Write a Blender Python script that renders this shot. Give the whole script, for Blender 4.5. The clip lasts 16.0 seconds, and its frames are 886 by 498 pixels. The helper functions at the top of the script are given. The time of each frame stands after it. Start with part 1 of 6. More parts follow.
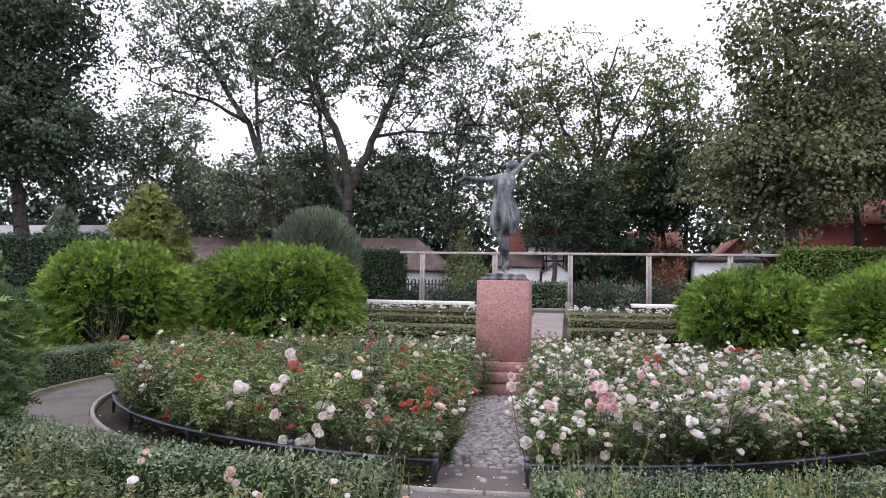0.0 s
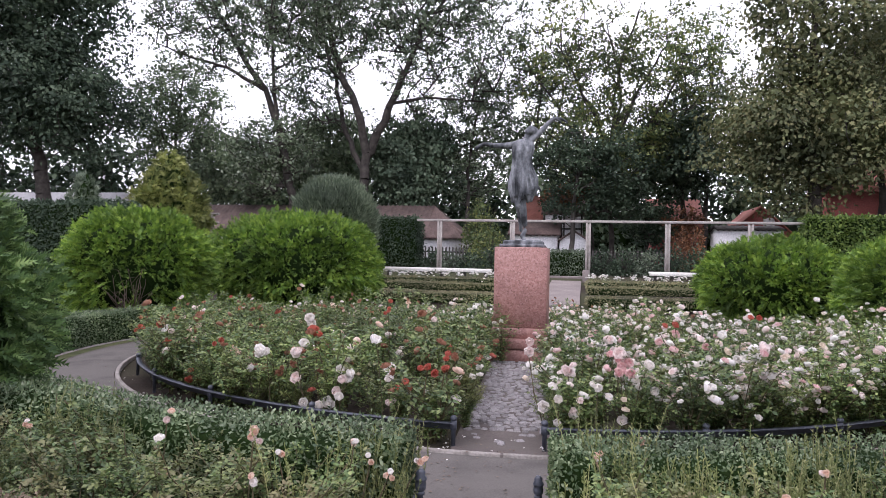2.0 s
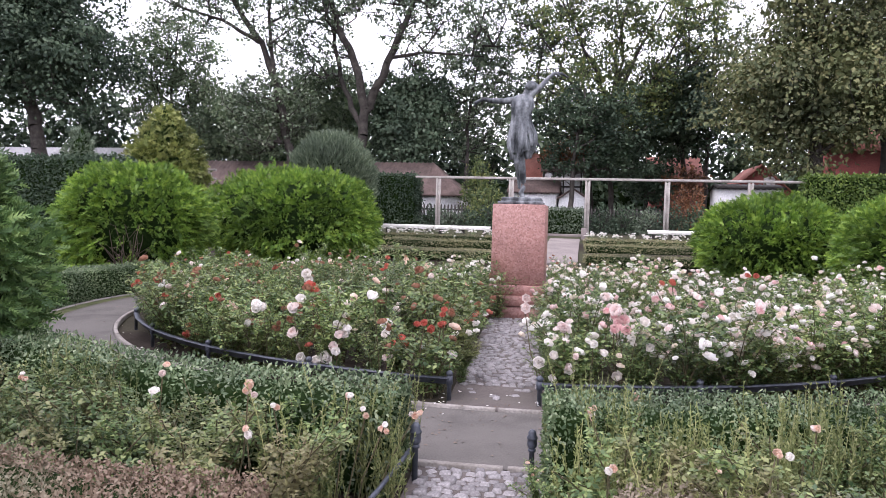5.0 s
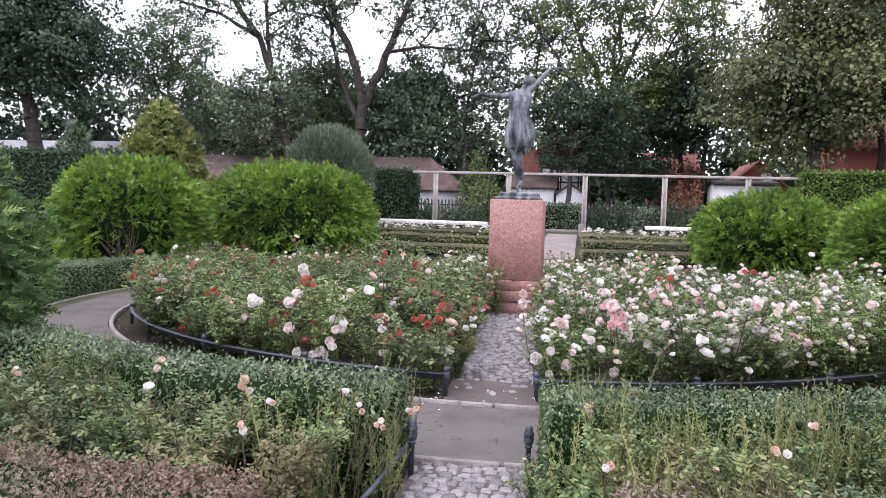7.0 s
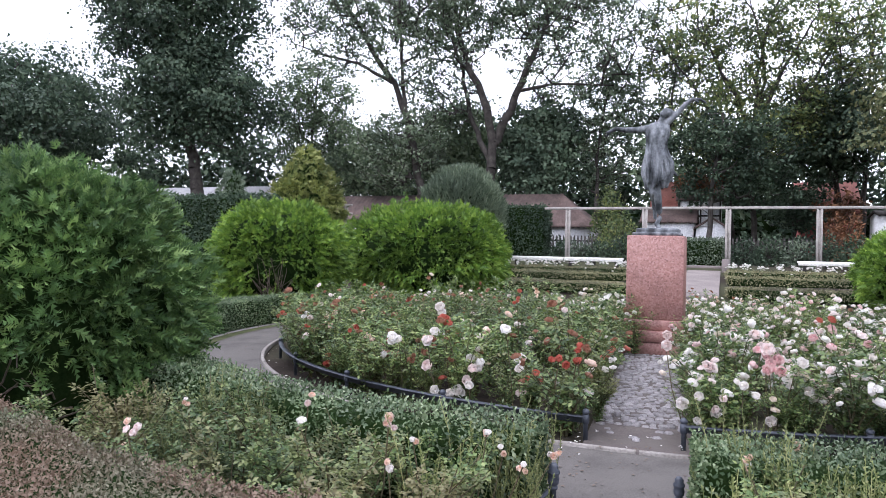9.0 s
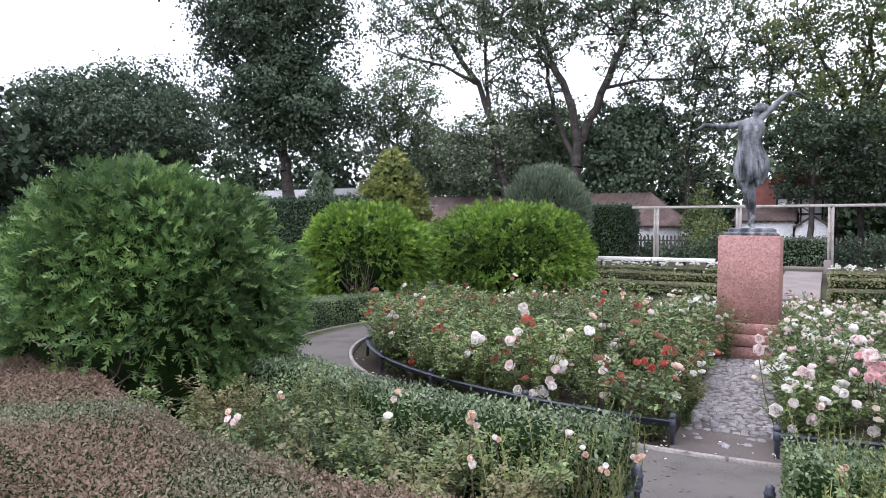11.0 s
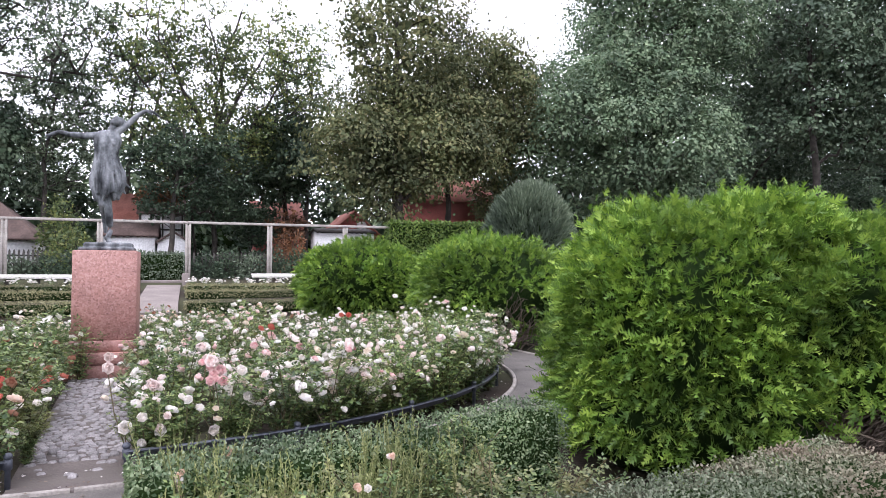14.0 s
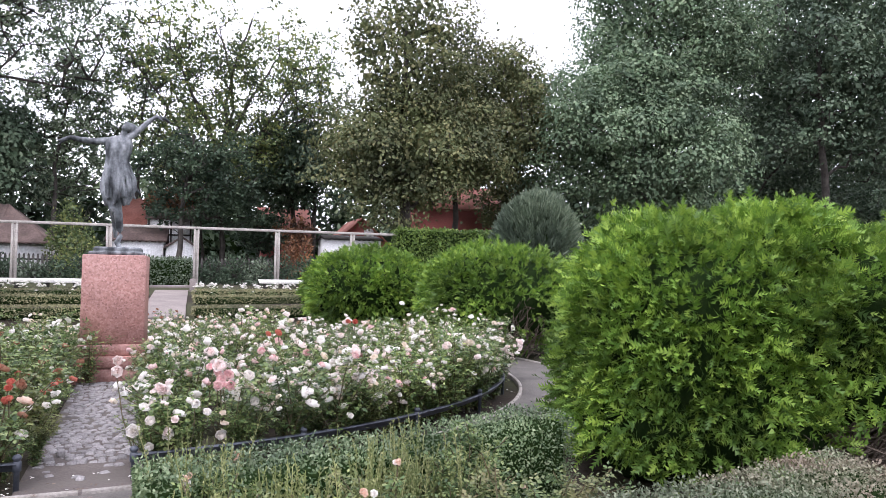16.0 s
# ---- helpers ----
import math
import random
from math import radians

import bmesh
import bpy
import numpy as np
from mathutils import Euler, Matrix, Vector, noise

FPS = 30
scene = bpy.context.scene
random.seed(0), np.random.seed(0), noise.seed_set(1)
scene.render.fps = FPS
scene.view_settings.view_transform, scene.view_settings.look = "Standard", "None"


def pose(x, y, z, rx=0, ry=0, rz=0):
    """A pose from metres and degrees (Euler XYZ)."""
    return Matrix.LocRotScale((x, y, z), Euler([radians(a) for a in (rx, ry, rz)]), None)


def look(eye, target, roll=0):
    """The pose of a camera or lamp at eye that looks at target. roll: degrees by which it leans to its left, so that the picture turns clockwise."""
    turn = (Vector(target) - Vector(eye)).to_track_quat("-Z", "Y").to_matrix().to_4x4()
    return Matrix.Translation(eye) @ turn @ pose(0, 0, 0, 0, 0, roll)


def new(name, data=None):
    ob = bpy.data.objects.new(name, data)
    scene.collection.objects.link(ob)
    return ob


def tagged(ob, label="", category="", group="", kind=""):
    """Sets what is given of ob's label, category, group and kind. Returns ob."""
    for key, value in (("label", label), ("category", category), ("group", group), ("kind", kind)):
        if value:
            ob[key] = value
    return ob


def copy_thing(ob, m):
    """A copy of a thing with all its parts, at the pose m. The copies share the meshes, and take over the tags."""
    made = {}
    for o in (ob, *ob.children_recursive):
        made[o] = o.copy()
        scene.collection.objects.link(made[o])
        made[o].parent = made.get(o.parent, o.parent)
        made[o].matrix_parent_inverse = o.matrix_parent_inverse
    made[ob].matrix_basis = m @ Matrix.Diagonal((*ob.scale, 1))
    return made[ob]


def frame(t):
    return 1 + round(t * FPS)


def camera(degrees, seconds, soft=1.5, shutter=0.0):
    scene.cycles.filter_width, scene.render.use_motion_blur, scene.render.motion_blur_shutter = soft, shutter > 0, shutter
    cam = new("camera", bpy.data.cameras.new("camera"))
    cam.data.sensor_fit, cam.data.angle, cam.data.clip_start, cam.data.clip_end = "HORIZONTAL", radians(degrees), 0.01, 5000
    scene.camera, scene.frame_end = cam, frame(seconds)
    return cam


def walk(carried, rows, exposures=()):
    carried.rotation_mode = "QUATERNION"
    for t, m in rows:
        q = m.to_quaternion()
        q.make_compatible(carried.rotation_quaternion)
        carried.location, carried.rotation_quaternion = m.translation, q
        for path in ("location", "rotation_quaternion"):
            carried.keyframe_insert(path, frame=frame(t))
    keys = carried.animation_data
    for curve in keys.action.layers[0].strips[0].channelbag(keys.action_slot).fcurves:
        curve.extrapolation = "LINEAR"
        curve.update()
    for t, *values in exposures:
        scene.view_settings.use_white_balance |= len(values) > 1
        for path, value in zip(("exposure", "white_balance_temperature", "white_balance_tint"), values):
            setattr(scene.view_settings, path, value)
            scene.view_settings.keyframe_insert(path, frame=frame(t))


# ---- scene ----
cam = camera(65.6, 16.0, soft=0.8)
PATH = [
    (0, (0.595, -0.609, 1.559), (0.233, 1.354, 1.694), 1.1),
    (0.5, (0.598, -0.611, 1.557), (0.243, 1.353, 1.697), 1.0),
    (1, (0.585, -0.618, 1.562), (0.186, 1.337, 1.702), 1.3),
    (1.5, (0.581, -0.621, 1.552), (0.175, 1.333, 1.674), 1.6),
    (2, (0.581, -0.608, 1.537), (0.172, 1.349, 1.578), 1.3),
    (2.5, (0.58, -0.588, 1.526), (0.169, 1.369, 1.491), 1.3),
    (3, (0.588, -0.567, 1.526), (0.181, 1.389, 1.45), 1.5),
    (3.5, (0.592, -0.56, 1.526), (0.181, 1.396, 1.462), 1.3),
    (4, (0.594, -0.581, 1.524), (0.189, 1.376, 1.449), 1.4),
    (6.5, (0.586, -0.541, 1.523), (0.184, 1.416, 1.434), 1.8),
    (7, (0.587, -0.546, 1.524), (0.193, 1.412, 1.428), 1.8),
    (7.5, (0.587, -0.548, 1.529), (0.17, 1.406, 1.442), 1.4),
    (8, (0.589, -0.545, 1.529), (0.163, 1.408, 1.461), 1.3),
    (8.5, (0.574, -0.558, 1.536), (0.099, 1.385, 1.507), 1.3),
    (9, (0.54, -0.566, 1.541), (-0.219, 1.285, 1.542), 1.2),
    (9.2, (0.544, -0.591, 1.549), (-0.291, 1.226, 1.547), 1.4),
    (9.6, (0.552, -0.601, 1.549), (-0.395, 1.161, 1.547), 1.3),
    (10.0, (0.561, -0.61, 1.55), (-0.456, 1.112, 1.547), 1.3),
    (10.4, (0.569, -0.62, 1.55), (-0.477, 1.085, 1.547), 1.2),
    (10.8, (0.578, -0.63, 1.551), (-0.444, 1.09, 1.547), 1.2),
    (11.1, (0.584, -0.637, 1.551), (-0.359, 1.127, 1.547), 1.1),
    (11.3, (0.588, -0.642, 1.551), (-0.245, 1.177, 1.547), 1.1),
    (11.5, (0.601, -0.607, 1.55), (-0.076, 1.275, 1.552), 1.4),
    (12, (0.624, -0.579, 1.558), (0.359, 1.403, 1.558), 1.1),
    (12.5, (0.655, -0.53, 1.556), (0.775, 1.466, 1.574), 0.7),
    (13, (0.656, -0.533, 1.561), (1.086, 1.42, 1.596), 0.7),
    (13.5, (0.679, -0.508, 1.558), (1.303, 1.391, 1.607), 0.1),
    (14, (0.693, -0.535, 1.56), (1.384, 1.341, 1.62), 0.2),
    (14.5, (0.683, -0.547, 1.563), (1.364, 1.333, 1.629), 0.5),
    (15, (0.686, -0.554, 1.559), (1.367, 1.325, 1.633), 0.5),
    (15.5, (0.683, -0.554, 1.558), (1.364, 1.324, 1.641), 0.7),
    (16, (0.678, -0.559, 1.557), (1.35, 1.323, 1.64), 0.8),
]
EXPOSURES = [(0.0, -0.02, 6050, 23.0), (1.5, -0.05, 6050, 23.0), (2.0, -0.06, 6050, 23.0), (2.5, 0.06, 6050, 23.0), (4.0, 0.32, 6050, 23.0), (8.5, 0.32, 5850, 19.0), (9.2, 0.22, 5750, 17.0), (11.3, 0.3, 5900, 18.0), (12.0, 0.2, 6000, 21.0), (12.5, 0.14, 6000, 20.5), (13.0, 0.24, 6000, 20.0), (14.5, 0.42, 6000, 19.0), (16.0, 0.42, 6000, 19.0)]
walk(cam, [(t, look(eye, target, roll)) for t, eye, target, roll in PATH], EXPOSURES)

# ---- world and light: a bright, thinly clouded sky ----
world = bpy.data.worlds.new("overcast")
scene.world = world
world.use_nodes = True
wn, wl = world.node_tree.nodes, world.node_tree.links
sky = wn.new("ShaderNodeTexSky")
sky.sky_type, sky.sun_disc = "NISHITA", False
sky.sun_elevation, sky.sun_rotation = radians(64), radians(225)
sky.dust_density = 3.0
sky_gain = wn.new("ShaderNodeMix")
sky_gain.data_type, sky_gain.blend_type = "RGBA", "MULTIPLY"
sky_gain.inputs[0].default_value = 1.0
sky_gain.inputs[7].default_value = (0.10, 0.10, 0.10, 1)
wl.new(sky.outputs[0], sky_gain.inputs[6])
cloud = wn.new("ShaderNodeMix")
cloud.data_type = "RGBA"
cloud.inputs[0].default_value = 0.86
cloud.inputs[7].default_value = (1.0, 0.985, 1.0, 1)
wl.new(sky_gain.outputs[2], cloud.inputs[6])
wl.new(cloud.outputs[2], wn["Background"].inputs[0])
wn["Background"].inputs[1].default_value = 2.0

sun_lamp = bpy.data.lights.new("sun", "SUN")
sun_lamp.energy, sun_lamp.angle, sun_lamp.color = 1.4, radians(25), (1.0, 0.97, 0.93)
sun_ob = new("sun", sun_lamp)
sun_ob.matrix_world = look((-14, -6, 42), (0, 8, 0))


# ---- mesh tools ----
class Geo:
    """Gathers triangles and quads for one mesh."""

    def __init__(self):
        self.v, self.f, self.n = [], [], 0

    def add(self, verts, faces):
        verts, faces = np.asarray(verts, float).reshape(-1, 3), np.asarray(faces, int)
        self.v.append(verts)
        self.f.append(faces + self.n)
        self.n += len(verts)
        return self

    def mesh(self, name, smooth=False):
        me = bpy.data.meshes.new(name)
        verts = np.concatenate(self.v).astype(np.float32)
        loops = np.concatenate([f.ravel() for f in self.f]).astype(np.int32)
        sizes = np.concatenate([np.full(len(f), f.shape[1]) for f in self.f])
        starts = (np.cumsum(sizes) - sizes).astype(np.int32)
        me.vertices.add(len(verts))
        me.vertices.foreach_set("co", verts.ravel())
        me.loops.add(len(loops))
        me.loops.foreach_set("vertex_index", loops)
        me.polygons.add(len(starts))
        me.polygons.foreach_set("loop_start", starts)
        if smooth:
            me.polygons.foreach_set("use_smooth", np.ones(len(starts), bool))
        me.update(calc_edges=True)
        return me


def part(name, data, material, parent=None, label="", smooth=False, at=None):
    """One mesh object, under a thing or a part if a parent is given."""
    me = data.mesh(name, smooth) if isinstance(data, Geo) else data
    if not me.materials:
        me.materials.append(material)
    ob = new(name, me)
    if parent:
        ob.parent = parent
    if at is not None:
        ob.matrix_basis = at
    return tagged(ob, label) if label else ob


def thing(name, label, category, at=None, group="", kind=""):
    ob = new(name)
    ob.empty_display_size = 0.2
    if at is not None:
        ob.matrix_basis = at
    return tagged(ob, label, category, group, kind)


def bevel_box(size, bev=0.01, seg=1):
    bm = bmesh.new()
    bmesh.ops.create_cube(bm, size=1.0)
    bmesh.ops.scale(bm, vec=size, verts=bm.verts)
    if bev > 0:
        bmesh.ops.bevel(bm, geom=bm.edges[:], offset=bev, segments=seg, affect="EDGES", profile=0.5)
    bmesh.ops.triangulate(bm, faces=bm.faces[:])
    bm.verts.index_update()
    v = np.array([q.co[:] for q in bm.verts])
    f = np.array([[q.index for q in p.verts] for p in bm.faces])
    bm.free()
    return v, f


def put_box(geo, centre, size, bev=0.01, turn=0.0):
    v, f = bevel_box(size, bev)
    c, s = math.cos(turn), math.sin(turn)
    v = v @ np.array([[c, s, 0], [-s, c, 0], [0, 0, 1]])
    return geo.add(v + np.array(centre), f)


def tube(geo, pts, radii, sides=6, caps=True):
    pts = np.asarray(pts, float)
    radii = np.broadcast_to(np.asarray(radii, float), (len(pts),))
    tang = np.gradient(pts, axis=0)
    tang /= np.linalg.norm(tang, axis=1)[:, None] + 1e-9
    ref = np.array([0, 0, 1.0]) if abs(tang[0][2]) < 0.9 else np.array([1.0, 0, 0])
    a = np.cross(tang, ref)
    a /= np.linalg.norm(a, axis=1)[:, None] + 1e-9
    b = np.cross(tang, a)
    w = np.linspace(0, 2 * math.pi, sides, endpoint=False)
    ring = pts[:, None] + radii[:, None, None] * (np.cos(w)[None, :, None] * a[:, None] + np.sin(w)[None, :, None] * b[:, None])
    n = len(pts)
    i = np.arange(n - 1)[:, None] * sides
    j = np.arange(sides)[None]
    k = (j + 1) % sides
    quads = np.stack([i + j, i + k, i + sides + k, i + sides + j], -1).reshape(-1, 4)
    geo.add(ring, quads)
    if caps:
        for start, flip in ((0, True), ((n - 1) * sides, False)):
            centre = pts[0 if flip else -1]
            geo.add(np.vstack([ring[0 if flip else -1], centre]), [(q, (q + 1) % sides, sides) for q in range(sides)])
    return geo


def lathe(geo, profile, sides=16, centre=(0, 0, 0)):
    prof = np.asarray(profile, float)
    w = np.linspace(0, 2 * math.pi, sides, endpoint=False)
    v = np.stack([prof[:, None, 0] * np.cos(w), prof[:, None, 0] * np.sin(w), np.repeat(prof[:, 1:2], sides, 1)], -1)
    i = np.arange(len(prof) - 1)[:, None] * sides
    j = np.arange(sides)[None]
    k = (j + 1) % sides
    return geo.add(v + np.array(centre), np.stack([i + j, i + k, i + sides + k, i + sides + j], -1).reshape(-1, 4))


def unit(v):
    return v / (np.linalg.norm(v, axis=-1, keepdims=True) + 1e-9)


def scatter_dirs(rng, n):
    return unit(rng.normal(size=(n, 3)))


def leaves(geo, base, way, up, length, width, fold=0.15):
    """Folded pointed leaves: four corners and two triangles each."""
    n = len(base)
    length = np.broadcast_to(length, (n,))[:, None]
    width = np.broadcast_to(width, (n,))[:, None]
    way = unit(way)
    side = unit(np.cross(way, up))
    top = np.cross(side, way)
    mid = base + way * length * 0.45
    v = np.stack([base, mid + side * width / 2 + top * width * fold, base + way * length, mid - side * width / 2 + top * width * fold], 1)
    i = np.arange(n)[:, None] * 4
    f = np.concatenate([i + np.array([[0, 1, 2]]), i + np.array([[0, 2, 3]])])
    return geo.add(v, f)


def bumps(p, scale, seed=0.0):
    """Smooth cheap noise in about -1..1 for an array of points."""
    q = p * scale + seed
    return (np.sin(q[:, 0] * 1.7 + 1.3 * np.sin(q[:, 1] * 1.1 + seed)) + np.sin(q[:, 1] * 1.9 + 1.1 * np.sin(q[:, 2] * 1.3)) + np.sin(q[:, 2] * 2.1 + 1.2 * np.sin(q[:, 0] * 0.9 + 2.0))) / 3


# ---- materials ----
def node_material(name):
    m = bpy.data.materials.new(name)
    m.use_nodes = True
    return m, m.node_tree.nodes, m.node_tree.links, m.node_tree.nodes["Principled BSDF"]


def ramp_node(nodes, stops):
    r = nodes.new("ShaderNodeValToRGB")
    while len(r.color_ramp.elements) < len(stops):
        r.color_ramp.elements.new(0.5)
    for e, (p, c) in zip(r.color_ramp.elements, stops):
        e.position, e.color = p, (*c, 1)
    return r


def noise_node(nodes, links, scale, detail=4, coords=None):
    t = nodes.new("ShaderNodeTexNoise")
    t.inputs["Scale"].default_value, t.inputs["Detail"].default_value = scale, detail
    if coords is None:
        coords = nodes.new("ShaderNodeTexCoord").outputs["Object"]
    links.new(coords, t.inputs["Vector"])
    return t


def mix_node(nodes, links, a, b, fac, blend="MIX"):
    x = nodes.new("ShaderNodeMix")
    x.data_type, x.blend_type = "RGBA", blend
    for socket, value in ((0, fac), (6, a), (7, b)):
        if isinstance(value, (int, float)):
            x.inputs[socket].default_value = value
        elif isinstance(value, tuple):
            x.inputs[socket].default_value = (*value, 1)
        else:
            links.new(value, x.inputs[socket])
    return x.outputs[2]


def leaf_material(name, low, mid, high, rough=0.5, through_light=0.25, patch=None, patch_scale=0.5, spec=0.35):
    """Leaf colour varies leaf by leaf and in soft patches; a share of the light passes through."""
    m, n, l, b = node_material(name)
    geo = n.new("ShaderNodeNewGeometry")
    r = ramp_node(n, [(0.0, low), (0.55, mid), (1.0, high)])
    l.new(geo.outputs["Random Per Island"], r.inputs[0])
    t = noise_node(n, l, patch_scale, 3, geo.outputs["Position"])
    tr = ramp_node(n, [(0.35, (0.62, 0.64, 0.66)), (0.65, (1.3, 1.28, 1.2))])
    l.new(t.outputs[0], tr.inputs[0])
    col = mix_node(n, l, r.outputs[0], tr.outputs[0], 1.0, "MULTIPLY")
    if patch:
        t2 = noise_node(n, l, patch[1], 3, geo.outputs["Position"])
        pr = ramp_node(n, [(patch[2], (0, 0, 0)), (min(patch[2] + 0.1, 1), (1, 1, 1))])
        l.new(t2.outputs[0], pr.inputs[0])
        half = n.new("ShaderNodeMath")
        half.operation = "MULTIPLY"
        half.inputs[1].default_value = 0.72
        l.new(pr.outputs[0], half.inputs[0])
        col = mix_node(n, l, col, patch[0], half.outputs[0])
    l.new(col, b.inputs["Base Color"])
    b.inputs["Roughness"].default_value = rough
    b.inputs["Specular IOR Level"].default_value = spec
    tl = n.new("ShaderNodeBsdfTranslucent")
    l.new(col, tl.inputs[0])
    ms = n.new("ShaderNodeMixShader")
    ms.inputs[0].default_value = through_light
    l.new(b.outputs[0], ms.inputs[1])
    l.new(tl.outputs[0], ms.inputs[2])
    l.new(ms.outputs[0], n["Material Output"].inputs[0])
    return m


def rough_material(name, stops, scale=8.0, rough=0.8, bump=0.3, fine=60.0, metal=0.0, vary=0.0, wide=None, spec=0.4, stretch=None):
    """Two scales of colour noise, fine relief, and a shift from piece to piece."""
    m, n, l, b = node_material(name)
    co = n.new("ShaderNodeTexCoord").outputs["Object"]
    if stretch:
        mp = n.new("ShaderNodeMapping")
        mp.inputs["Scale"].default_value = stretch
        l.new(co, mp.inputs["Vector"])
        t = noise_node(n, l, scale, 6, mp.outputs[0])
    else:
        t = noise_node(n, l, scale, 6, co)
    r = ramp_node(n, stops)
    l.new(t.outputs[0], r.inputs[0])
    col = r.outputs[0]
    t2 = noise_node(n, l, fine, 4, co)
    fr = ramp_node(n, [(0.3, (0.75, 0.75, 0.75)), (0.7, (1.15, 1.15, 1.15))])
    l.new(t2.outputs[0], fr.inputs[0])
    col = mix_node(n, l, col, fr.outputs[0], 1.0, "MULTIPLY")
    if wide:
        t3 = noise_node(n, l, wide[1], 3, co)
        wr = ramp_node(n, [(0.45, (0, 0, 0)), (0.62, (1, 1, 1))])
        l.new(t3.outputs[0], wr.inputs[0])
        col = mix_node(n, l, col, wide[0], wr.outputs[0])
    if vary:
        info = n.new("ShaderNodeObjectInfo")
        vr = ramp_node(n, [(0.0, (1 - vary,) * 3), (1.0, (1 + vary,) * 3)])
        l.new(info.outputs["Random"], vr.inputs[0])
        col = mix_node(n, l, col, vr.outputs[0], 1.0, "MULTIPLY")
    l.new(col, b.inputs["Base Color"])
    b.inputs["Roughness"].default_value, b.inputs["Metallic"].default_value = rough, metal
    b.inputs["Specular IOR Level"].default_value = spec
    bp = n.new("ShaderNodeBump")
    bp.inputs["Strength"].default_value, bp.inputs["Distance"].default_value = bump, 0.01
    l.new(t2.outputs[0], bp.inputs["Height"])
    l.new(bp.outputs[0], b.inputs["Normal"])
    return m


